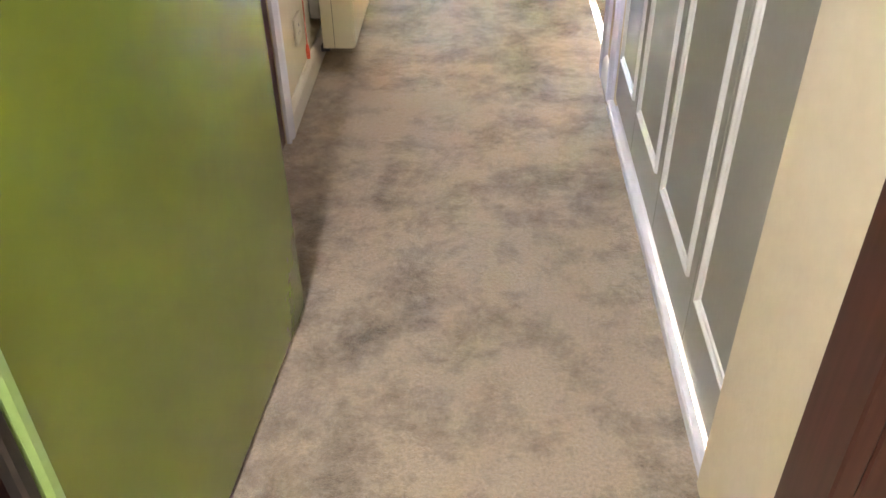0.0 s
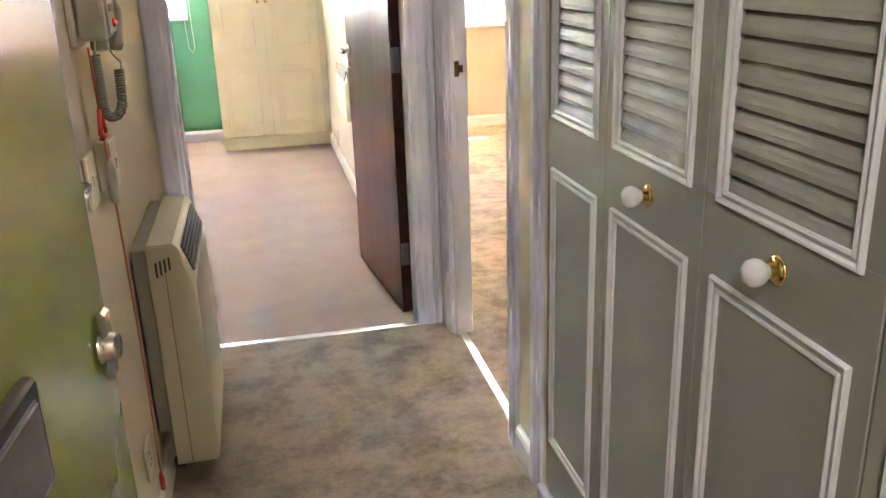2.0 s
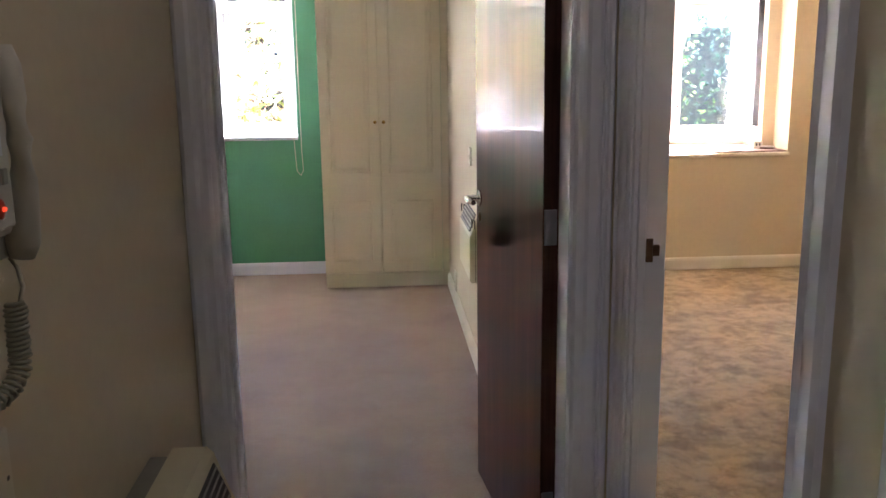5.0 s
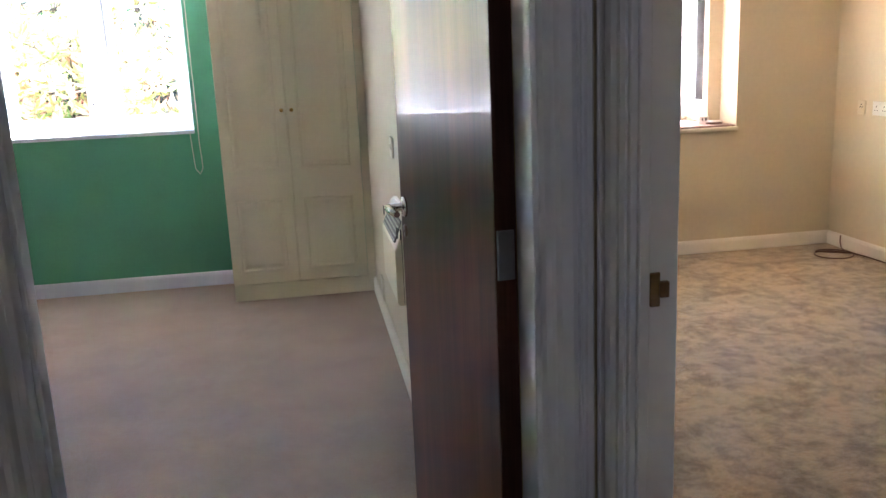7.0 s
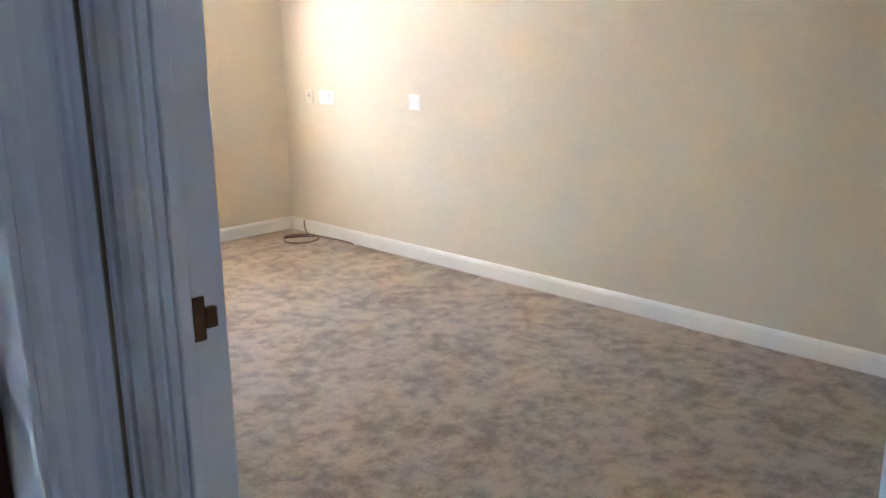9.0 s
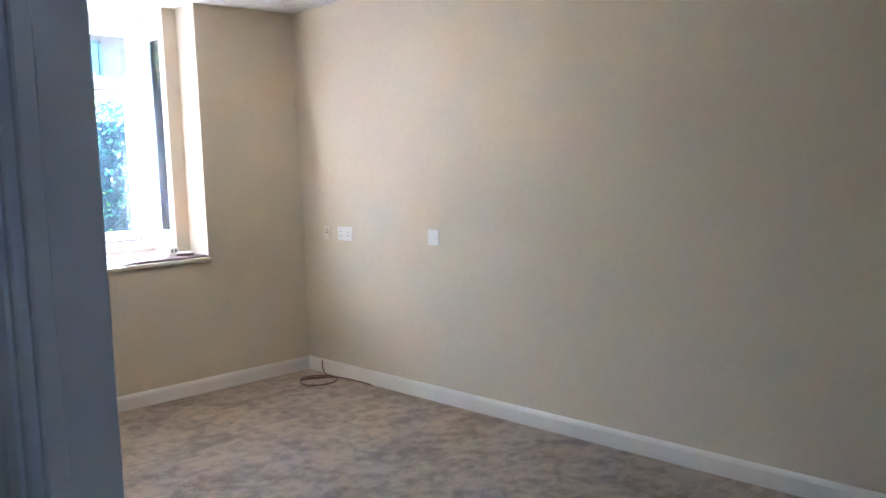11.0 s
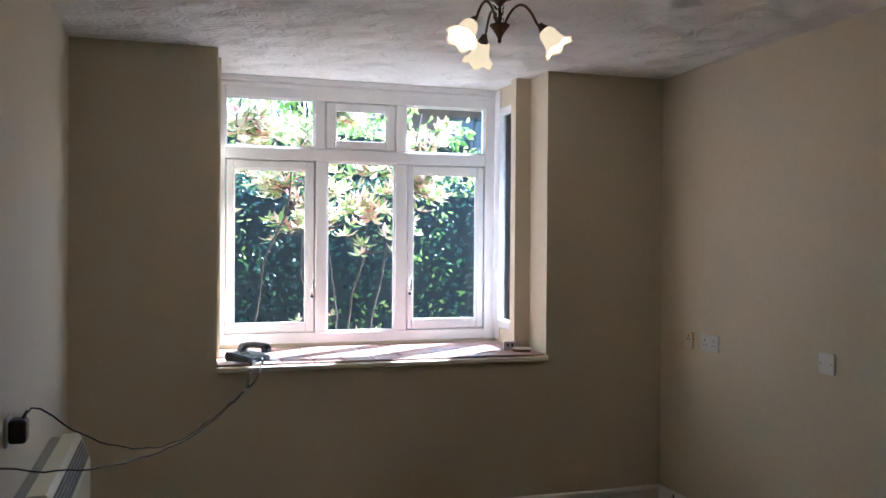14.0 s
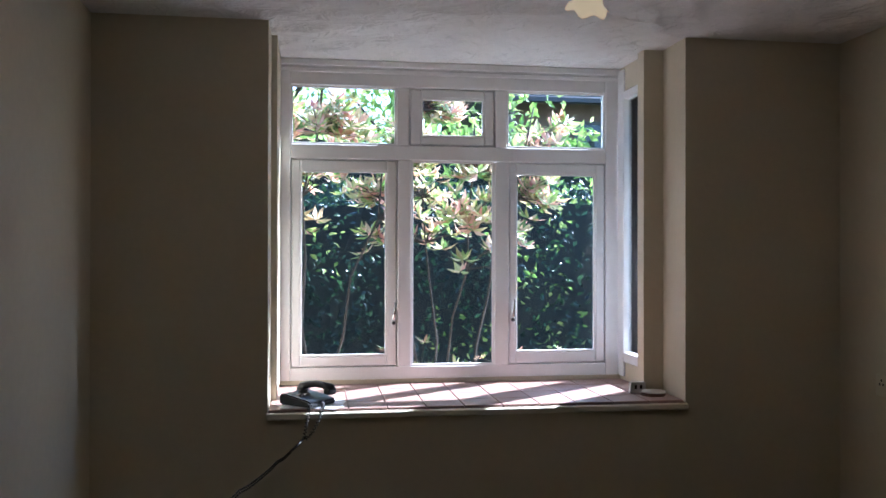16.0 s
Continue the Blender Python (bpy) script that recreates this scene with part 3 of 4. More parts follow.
    for l0, l1 in zip(loops, loops[1:]):
        for i in range(4):
            bm.faces.new((l0[i], l0[(i + 1) % 4], l1[(i + 1) % 4], l1[i]))
    return loops


def bead_frame(bm, x, y0, y1, z0, z1, gap):
    """A double bead, two rounded ridges with a fillet between, mitred round a rectangle on a face looking towards -x."""
    w = 0.010
    nested(bm, (y0, y1, z0, z1), [(0, -0.002), (0.001, 0.005), (w * 0.35, 0.008), (w * 0.7, 0.007), (w, 0.002), (gap, 0.002), (gap + 0.001, 0.005), (gap + 0.004, 0.006), (gap + 0.007, 0.004), (gap + 0.008, -0.002)],
           lambda a, b, h: (x - h, a, b))


for y0, y1, knob_y in ((2.787, 3.132, 0), (2.402, 2.787, 2.592), (2.000, 2.402, 2.201), (1.625, 2.000, 0)):
    y0 += 0.002
    leaf = thing("louvred_closet_door", "grey-cream closet door with louvres above a moulded panel", "closet door", group="closet doors", kind="")
    y1 -= 0.002
    x0, x1, s = 1.100, 1.128, 0.058
    part("frame", boxes((x0, x1, y0, y1, 0.036, 1.036), (x0, x1, y0, y0 + s, 1.036, 2.03), (x0, x1, y1 - s, y1, 1.036, 2.03), (x0, x1, y0 + s, y1 - s, 1.93, 2.03), bevel=0.0015), CLOSET, leaf)
    bm = bmesh.new()
    bead_frame(bm, x0, y0 + 0.036, y1 - 0.036, 0.180, 0.911, 0.017)
    part("panel_moulding", bm, CLOSET_BEAD, leaf, "beaded moulding in highlight white")
    bm = bmesh.new()
    bead_frame(bm, x0, y0 + 0.038, y1 - 0.038, 1.026, 1.955, 0.014)
    part("louvre_moulding", bm, CLOSET_BEAD, leaf, "beaded moulding in highlight white")
    half = (y1 - y0) / 2 - 0.059
    for k in range(27):
        slat = bmesh.new()
        prism(slat, [(-0.013, -0.0195), (-0.010, -0.0205), (0.011, 0.0150), (0.009, 0.0170), (-0.002, 0.0105), (-0.0090, 0.0000), (-0.0130, -0.0110)], -half, half, "y")
        ob = part("slat", slat, CLOSET, leaf)
        ob.location = (x0 + 0.014, (y0 + y1) / 2, 1.060 + k * 0.0328)
    if knob_y:
        knob = part("knob", lathe(bmesh.new(), [(0, 0.0), (0.010, 0.001), (0.009, 0.014), (0.013, 0.02), (0.0185, 0.027), (0.020, 0.035), (0.0175, 0.044), (0.010, 0.050), (0, 0.0515)], (x0, knob_y, 0.975), (-1, 0, 0), 24),
                    CERAMIC, leaf, "white ceramic knob")
        part("backplate", lathe(bmesh.new(), [(0, 0), (0.021, 0), (0.022, 0.003), (0.017, 0.005), (0.012, 0.006), (0.011, 0.016), (0, 0.016)], (x0, knob_y, 0.975), (-1, 0, 0), 24), BRASS, knob, "polished brass backplate")


# ---- heaters ----
def heater(name_label, x_wall, way, y0, y1, z0, z1, depth, near_low=True):
    """A slim wall heater: cream case with a sloping grille along its top front, grey back, side vents."""
    ob = thing("wall_heater", name_label, "heater")
    X = lambda d: x_wall + way * d
    back = boxes((X(0.004), X(0.042), y0 + 0.012, y1 - 0.012, z0 + 0.10, z1 - 0.012), bevel=0.003)
    part("back_panel", back, GREY, ob, "grey metal back panel")
    body = bmesh.new()
    prof = [(X(0.042), z0), (X(depth - 0.008), z0), (X(depth), z0 + 0.01), (X(depth), z1 - 0.105), (X(depth - 0.006), z1 - 0.094), (X(depth - 0.034), z1 - 0.012), (X(depth - 0.046), z1), (X(0.046), z1), (X(0.042), z1 - 0.006)]
    prism(body, prof, y0, y1, "y")
    bmesh.ops.bevel(body, geom=[e for e in body.edges if abs(e.verts[0].co.y - e.verts[1].co.y) < 1e-5], offset=0.004, segments=2, affect="EDGES")
    part("body", body, HEATER, ob)
    g = bmesh.new()
    a, b = (X(depth - 0.004), z1 - 0.090), (X(depth - 0.031), z1 - 0.022)
    o = 0.0022
    prism(g, [(a[0] + way * o, a[1] + o * 0.4), (b[0] + way * o, b[1] + o * 0.4), (b[0] - way * 0.01, b[1]), (a[0] - way * 0.01, a[1])], y0 + 0.045, y1 - 0.03, "y")
    grille = part("grille", g, GRILLE, ob, "dark outlet grille")
    for k in range(5):
        f = (k + 0.5) / 5
        px, pz = a[0] + (b[0] - a[0]) * f, a[1] + (b[1] - a[1]) * f
        part("grille_bar", boxes((px + way * 0.001, px + way * 0.005, y0 + 0.048, y1 - 0.033, pz - 0.0015, pz + 0.0015)), GREY, grille)
    for yy, s in ((y0, -1), (y1, 1)):
        part("side_seam", boxes((X(0.082), X(0.0835), yy - 0.0006 * (1 if s < 0 else 0), yy + 0.0006 * (1 if s > 0 else 0), z0 + 0.005, z1 - 0.06)), GRILLE, ob)
        for k in range(4):
            part("side_vent", boxes((X(0.060 + k * 0.011), X(0.065 + k * 0.011), yy - 0.0012 if s < 0 else yy, yy if s < 0 else yy + 0.0012, z1 - 0.085 + 0.006 * k, z1 - 0.045 + 0.004 * k)), GRILLE, ob)
    part("foot", boxes((X(0.03), X(0.06), y0 + 0.02, y0 + 0.05, z0 - 0.02, z0 + 0.002), bevel=0.002), GRILLE, ob)
    return ob


heater("slim cream electric heater on the hall wall with a dark grille", HALL_L, 1, 3.385, 3.885, 0.088, 0.720, 0.154)
heater("slim cream electric heater on the living room wall", LIV_L, 1, 6.80, 7.675, 0.10, 0.668, 0.145)
heater("slim cream electric heater on the bedroom wall", BED_R, -1, 5.62, 6.05, 0.585, 0.875, 0.105)


# ---- bedroom wardrobe ----
def raised_panel(bm, x0, x1, z0, z1, y):
    """A routed panel on a face that looks towards -y: a rim, a hollow, and a raised field inside it."""
    loops = nested(bm, (x0, x1, z0, z1), [(0, -0.001), (0.003, 0.004), (0.009, 0.0045), (0.016, 0.001), (0.024, 0.0006), (0.040, 0.005), (0.046, 0.0055)], lambda a, b, h: (a, y - h, b))
    bm.faces.new(loops[-1])


wardrobe = thing("wardrobe", "tall cream two-door wardrobe with routed panels in the bedroom corner", "wardrobe")
part("carcass", boxes((0.146, 0.935, 7.990, BED_N - 0.002, 0.096, 2.33), (0.935, BED_R - 0.001, 7.951, 7.971, 0.0, 2.33), bevel=0.002), WARDROBE, wardrobe)
part("plinth", boxes((0.150, 0.935, 7.951, 8.40, 0.0, 0.096), bevel=0.002), WARDROBE, wardrobe)
for x0, x1, xk in ((0.149, 0.527, 0.503), (0.534, 0.932, 0.559)):
    door = part("door", box(bmesh.new(), x0, x1, 7.935, 7.9535, 0.104, 2.31, 0.003), WARDROBE, wardrobe)
    bm = bmesh.new()
    raised_panel(bm, x0 + 0.055, x1 - 0.055, 0.176, 0.596, 7.935)
    part("lower_panel", bm, WARDROBE, door)
    bm = bmesh.new()
    raised_panel(bm, x0 + 0.055, x1 - 0.055, 0.767, 2.22, 7.935)
    part("upper_panel", bm, WARDROBE, door)
    part("knob", lathe(bmesh.new(), [(0, 0), (0.010, 0), (0.006, 0.005), (0.005, 0.012), (0.011, 0.018), (0.010, 0.025), (0, 0.028)], (xk, 7.935, 1.10), (0, -1, 0), 16), BRASS, door, "small brass knob")


# ---- windows ----
def frame_bars(rows, y0, y1, bevel=0.006):
    return boxes(*[(a, b, y0, y1, c, d) for a, b, c, d in rows], bevel=bevel)


def sash(parent, name, x0, x1, z0, z1, gx0, gx1, gz0, gz1, y, label=""):
    """An opening light: a frame proud of the window, its rebate, and its pane."""
    g = 0.005
    s = part(name, frame_bars([(x0 + g, gx0, z0 + g, z1 - g), (gx1, x1 - g, z0 + g, z1 - g), (gx0, gx1, z0 + g, gz0), (gx0, gx1, gz1, z1 - g)], y - 0.008, y + 0.03, 0.006), UPVC, parent, label)
    part("rebate", frame_bars([(x0 - 0.002, x0 + 0.02, z0, z1), (x1 - 0.02, x1 + 0.002, z0, z1), (x0 + 0.02, x1 - 0.02, z0 - 0.002, z0 + 0.02), (x0 + 0.02, x1 - 0.02, z1 - 0.02, z1 + 0.002)], y + 0.031, y + 0.05, 0.0), UPVC, s)
    b = 0.008
    part("bead", frame_bars([(gx0 - 0.002, gx0 + b, gz0, gz1), (gx1 - b, gx1 + 0.002, gz0, gz1), (gx0 + b, gx1 - b, gz0 - 0.002, gz0 + b), (gx0 + b, gx1 - b, gz1 - b, gz1 + 0.002)], y - 0.006, y + 0.012, 0.002), UPVC, s)
    pane(s, gx0, gx1, gz0, gz1, y + 0.016)
    return s


def pane(parent, x0, x1, z0, z1, y):
    p = part("pane", boxes((x0 - 0.004, x1 + 0.004, y, y + 0.004, z0 - 0.004, z1 + 0.004)), PANE, parent)
    p.visible_shadow = False
    return p


def bead(parent, x0, x1, z0, z1, y):
    b = 0.009
    part("bead", frame_bars([(x0 - 0.002, x0 + b, z0, z1), (x1 - b, x1 + 0.002, z0, z1), (x0 + b, x1 - b, z0 - 0.002, z0 + b), (x0 + b, x1 - b, z1 - b, z1 + 0.002)], y - 0.004, y + 0.014, 0.002), UPVC, parent)


def window_handle(parent, x, y, z):
    h = part("window_handle", boxes((x - 0.009, x + 0.009, y - 0.012, y, z - 0.03, z + 0.03), bevel=0.004), UPVC, parent, "small white and black handle")
    bm = bmesh.new()
    tube(bm, [(x, y - 0.012, z + 0.005), (x, y - 0.026, z + 0.004), (x + 0.004, y - 0.03, z + 0.05), (x + 0.006, y - 0.028, z + 0.085)], [0.007, 0.007, 0.006, 0.004], 8)
    part("lever", bm, STEEL, h)
    part("lock_button", lathe(bmesh.new(), [(0, 0), (0.009, 0), (0.009, 0.006), (0, 0.007)], (x, y - 0.012, z - 0.012), (0, -1, 0), 12), BLACK, h)


win = thing("window_1", "white-framed bay window of six lights above the sill", "window", kind="structure")
Y = WIN_Y
part("window_frame", frame_bars([(1.718, 1.766, 0.852, 2.348), (3.279, 3.348, 0.852, 2.348), (1.766, 3.279, 0.852, 0.918), (1.766, 3.279, 2.230, 2.345), (1.766, 3.279, 1.888, 1.957),
                                 (2.262, 2.328, 0.918, 1.888), (2.727, 2.797, 0.918, 1.888), (2.256, 2.316, 1.957, 2.230), (2.731, 2.788, 1.957, 2.230)], Y - 0.012, Y + 0.055, 0.004), UPVC, win)
part("head_moulding", boxes((1.718, 3.348, Y - 0.030, Y - 0.013, 2.318, 2.349), (1.718, 3.348, Y - 0.020, Y - 0.013, 2.288, 2.312), bevel=0.004), UPVC, win)
for x0, x1 in ((1.766, 2.256), (2.788, 3.279)):
    pane(win, x0 + 0.002, x1 - 0.002, 1.957, 2.230, Y + 0.018)
    bead(win, x0, x1, 1.957, 2.230, Y)
pane(win, 2.330, 2.725, 0.922, 1.888, Y + 0.018)
bead(win, 2.328, 2.727, 0.918, 1.888, Y)
sash(win, "fanlight", 2.316, 2.731, 1.957, 2.230, 2.373, 2.676, 2.003, 2.184, Y, "small top-hung fanlight")
c1 = sash(win, "casement", 1.766, 2.262, 0.918, 1.888, 1.810, 2.211, 0.970, 1.834, Y, "side-hung casement")
window_handle(c1, 2.243, Y - 0.008, 1.135)
c2 = sash(win, "casement", 2.797, 3.279, 0.918, 1.888, 2.832, 3.230, 0.976, 1.834, Y, "side-hung casement")
window_handle(c2, 2.815, Y - 0.008, 1.145)
# side light of the bay
side = part("side_frame", boxes((3.340, 3.388, 8.50, 8.53, 0.93, 2.23), (3.340, 3.388, 8.76, 8.836, 0.86, 2.34), (3.340, 3.388, 8.53, 8.76, 0.93, 0.978), (3.340, 3.388, 8.53, 8.76, 2.19, 2.23), bevel=0.005), UPVC, win, "narrow side light")
sp = part("pane", boxes((3.363, 3.367, 8.526, 8.764, 0.974, 2.194)), PANE, side)
sp.visible_shadow = False

win2 = thing("window_2", "white-framed bedroom bay window seen above the green wall", "window", kind="structure")
part("window_frame", frame_bars([(-1.948, -1.87, 0.982, 2.28), (-0.118, -0.042, 0.982, 2.28), (-1.87, -0.118, 0.982, 1.012), (-1.87, -0.118, 2.21, 2.28), (-1.87, -0.118, 1.85, 1.92), (-1.30, -1.215, 1.012, 1.85), (-0.680, -0.580, 1.012, 1.85), (-1.30, -1.215, 1.92, 2.21), (-0.680, -0.580, 1.92, 2.21)], Y - 0.012, Y + 0.055, 0.004), UPVC, win2)
for x0, x1 in ((-1.87, -1.30), (-1.215, -0.680), (-0.580, -0.118)):
    pane(win2, x0, x1, 1.92, 2.21, Y + 0.018)
    bead(win2, x0, x1, 1.92, 2.21, Y)
    light = sash(win2, "casement", x0, x1, 1.012, 1.85, x0 + 0.045, x1 - 0.045, 1.055, 1.805, Y, "side-hung casement")
    if x0 == -1.215:
        window_handle(light, -0.700, Y - 0.008, 1.16)
setting("trim_bedroom_sill", boxes((-1.95, -0.038, BED_N - 0.022, Y - 0.01, 0.962, 0.985), bevel=0.005), WHITE, "white painted bedroom window sill", "window sill")

# blind cord beside the bedroom window
bm = bmesh.new()
yb = BED_N - 0.012
tube(bm, [(-0.018, yb, 2.33)] + [(-0.018 + 0.001 * math.sin(k), yb, 2.2 - k * 0.145) for k in range(10)] + [(-0.012, yb, 0.80), (-0.012, yb, 0.745), (-0.03, yb, 0.712), (-0.055, yb, 0.745), (-0.062, yb, 0.86), (-0.066, yb - 0.012, 0.98)], 0.0028, 6)
tagged(part("blind_cord", bm, CREAM_CORD), "thin looped cream blind cord on the green wall", "blind cord")

# living room sill: bed, nosing and tiles
setting("trim_living_sill", boxes((WX0 + 0.002, WX1 - 0.002, LIV_N - 0.002, Y - 0.022, 0.806, 0.834)), GROUT, "grouted bed of the tiled window sill", "window sill")
setting("trim_sill_nosing", boxes((WX0 - 0.004, WX1 + 0.004, LIV_N - 0.026, LIV_N - 0.0025, 0.806, 0.832), bevel=0.005), CREAM_TRIM, "cream painted nosing below the sill tiles", "window sill")


# ---- living room ceiling light ----
LX, LY = 2.646, 6.960
lamp = thing("ceiling_light", "three-arm dark bronze ceiling light with lit flower-shaped glass shades", "ceiling light")
part("ceiling_rose", lathe(bmesh.new(), [(0, 0), (0.056, 0), (0.058, -0.008), (0.050, -0.018), (0.030, -0.022), (0.018, -0.034), (0.010, -0.044), (0, -0.044)], (LX, LY, CEIL), (0, 0, 1), 28), BRONZE, lamp)
part("stem", lathe(bmesh.new(), [(0.0055, 0), (0.0055, -0.055), (0.011, -0.062), (0.0055, -0.07), (0.0055, -0.11)], (LX, LY, CEIL - 0.03), (0, 0, 1), 14), BRONZE, lamp)
part("hub", lathe(bmesh.new(), [(0, 0.006), (0.034, 0.004), (0.038, 0), (0.030, -0.010), (0.016, -0.030), (0.008, -0.045), (0.006, -0.052), (0.008, -0.058), (0, -0.068)], (LX, LY, CEIL - 0.118), (0, 0, 1), 24), BRONZE, lamp)
RV, FV = Vector((0.91, -0.41, 0)), Vector((0.41, 0.91, 0))
for k, phi in enumerate((-4, 116, 236)):
    d = RV * math.cos(radians(phi)) + FV * math.sin(radians(phi))
    base = Vector((LX, LY, CEIL - 0.115))
    bm = bmesh.new()
    pts = []
    for i in range(15):
        a = i / 14
        pts.append(base + d * (0.018 + 0.135 * a) + Vector((0, 0, 0.075 * math.sin(math.pi * min(1, a * 1.12)) ** 0.8 - 0.012 * a)))
    tube(bm, pts, 0.0048, 8)
    arm = part("arm", bm, BRONZE, lamp)
    tip = pts[-1]
    axis = (d * 0.62 + Vector((0, 0, -0.78))).normalized()
    part("shade_cap", lathe(bmesh.new(), [(0, -0.012), (0.010, -0.010), (0.013, 0.0), (0.019, 0.012), (0.024, 0.024), (0.0, 0.025)], tip, axis, 16), BRONZE, arm)
    wave = lambda a, j: ((0.0, 0.0) if j < 5 else (0.0045 * math.cos(6 * a) * (j - 4) / 3, 0.0060 * math.cos(6 * a) * (j - 4) / 3))
    shade = part("shade", lathe(bmesh.new(), [(0.017, 0.016), (0.025, 0.021), (0.031, 0.034), (0.034, 0.052), (0.037, 0.070), (0.043, 0.085), (0.053, 0.096), (0.061, 0.101)], tip, axis, 36, wave), SHADE, arm, "lit frosted glass petal shade")
    shade.modifiers.new("thick", "SOLIDIFY").thickness = 0.0022
    leafv = bmesh.new()
    for i in range(3):
        q = base + Vector((0, 0, 0.012 + 0.022 * i)) + d * 0.012
        e = d.cross(Vector((0, 0, 1))) * (0.018 if i % 2 else -0.018)
        prism_pts = [q, q + e * 0.5 + Vector((0, 0, 0.012)), q + e * 1.3 + Vector((0, 0, 0.022)), q + e * 0.8 + Vector((0, 0, 0.004))]
        lo = [leafv.verts.new(p) for p in prism_pts]
        hi = [leafv.verts.new(p + d * 0.002) for p in prism_pts]
        leafv.faces.new(lo)
        leafv.faces.new(hi[::-1])
        for j in range(4):
            leafv.faces.new((lo[j], lo[(j + 1) % 4], hi[(j + 1) % 4], hi[j]))
    part("leaf_ornament", leafv, BRONZE, arm)
    bulb = new("bulb_light", bpy.data.lights.new("bulb_light", "POINT"))
    bulb.data.energy, bulb.data.color, bulb.data.shadow_soft_size = 0.17, (1.0, 0.74, 0.46), 0.02
    bulb.location = tip + axis * 0.075


# unseen fill lamps for hall and shared corridor, shaped as plain round ceiling lights
def opal_light(name, label, x, y, watts):
    ob = thing(name, label, "ceiling light")
    part("base_ring", lathe(bmesh.new(), [(0, 0), (0.10, 0), (0.105, -0.006), (0.10, -0.022), (0, -0.022)], (x, y, CEIL), (0, 0, 1), 28), PLASTIC, ob)
    part("opal_bowl", lathe(bmesh.new(), [(0.094, -0.022), (0.098, -0.035), (0.085, -0.060), (0.055, -0.078), (0.02, -0.085), (0, -0.086)], (x, y, CEIL), (0, 0, 1), 28), OPAL, ob, "lit opal glass bowl")
    bulb = new(name + "_bulb", bpy.data.lights.new(name + "_bulb", "POINT"))
    bulb.data.energy, bulb.data.color, bulb.data.shadow_soft_size = watts, (0.97, 0.98, 1.0), 0.09
    bulb.location = (x, y, CEIL - 0.20)


opal_light("corridor_fill_light", "unseen round opal ceiling light standing in for the corridor's light", 0.30, 0.60, 0.27)
opal_light("hall_fill_light", "unseen round opal ceiling light added to fill the hall", 0.975, 3.25, 0.030)


# ---- plates on the walls ----
def wall_plate(name, label, category, x, y, z, way, wide, high, mat, details=(), deep=0.0095):
    """A moulded plate or box on a wall facing way (+1 or -1 along x). details: (dy, dz, wide, high, proud, material, name)."""
    ob = thing(name, label, category)
    X = lambda d: x + way * d
    lo, hi = sorted((X(0.0005), X(deep)))
    part("plate", box(bmesh.new(), lo, hi, y - wide / 2, y + wide / 2, z - high / 2, z + high / 2, 0.003, 2), mat, ob)
    for dy, dz, w, h, p, m, nm in details:
        lo, hi = sorted((X(deep - 0.001), X(deep + p)))
        part(nm, box(bmesh.new(), lo, hi, y + dy - w / 2, y + dy + w / 2, z + dz - h / 2, z + dz + h / 2, min(0.0012, p * 0.4)), m, ob)
    return ob


holes = lambda dy: [(dy, 0.012, 0.006, 0.009, 0.0006, BLACK, "socket_hole"), (dy - 0.011, -0.012, 0.008, 0.005, 0.0006, BLACK, "socket_hole"), (dy + 0.011, -0.012, 0.008, 0.005, 0.0006, BLACK, "socket_hole")]
wall_plate("double_socket", "white double power socket on the cream wall", "socket", LIV_R, 7.735, 0.932, -1, 0.146, 0.086, PLASTIC,
           holes(-0.036) + holes(0.036) + [(-0.012, 0.028, 0.014, 0.018, 0.003, PLASTIC, "rocker"), (0.012, 0.028, 0.014, 0.018, 0.003, PLASTIC, "rocker")])
wall_plate("telephone_socket", "small cream aerial socket with three dark holes", "socket", LIV_R, 7.918, 0.930, -1, 0.070, 0.086, OLD_PLASTIC,
           [(0, 0.020, 0.009, 0.009, 0.0006, BLACK, "hole"), (-0.010, 0.004, 0.009, 0.009, 0.0006, BLACK, "hole"), (0.010, 0.004, 0.009, 0.009, 0.0006, BLACK, "hole")])
wall_plate("blank_plate", "white blank wall plate with two screws", "wall plate", LIV_R, 6.920, 0.940, -1, 0.088, 0.088, PLASTIC,
           [(-0.030, 0, 0.006, 0.006, 0.0008, STEEL, "screw"), (0.030, 0, 0.006, 0.006, 0.0008, STEEL, "screw")])
wall_plate("light_switch", "white light switch on the bedroom wall", "switch", BED_R, 6.55, 1.00, -1, 0.086, 0.086, OLD_PLASTIC, [(0, 0, 0.014, 0.024, 0.004, OLD_PLASTIC, "rocker")])
wall_plate("bedroom_socket", "cream socket low on the bedroom wall", "socket", BED_R, 7.45, 0.15, -1, 0.12, 0.12, OLD_PLASTIC, holes(0))
sw = [(0, 0, 0.012, 0.024, 0.004, OLD_PLASTIC, "rocker"), (-0.030, 0, 0.005, 0.005, 0.0008, BLACK, "screw"), (0.030, 0, 0.005, 0.005, 0.0008, BLACK, "screw")]
wall_plate("light_switch", "yellowed light switch beside the mahogany door", "switch", HALL_L, 3.082, 0.968, 1, 0.086, 0.110, OLD_PLASTIC, sw)
wall_plate("light_switch", "yellowed light switch below the entry phone", "switch", HALL_L, 3.226, 0.972, 1, 0.086, 0.110, OLD_PLASTIC, sw, 0.034)
wall_plate("hall_socket", "white socket low on the hall wall", "socket", HALL_L, 3.19, 0.24, 1, 0.086, 0.086, OLD_PLASTIC, holes(0))
wall_plate("phone_socket", "white telephone socket above the heater", "socket", LIV_L, 6.562, 0.828, 1, 0.086, 0.090, OLD_PLASTIC, [(0, -0.012, 0.014, 0.012, 0.006, PLASTIC, "jack")])
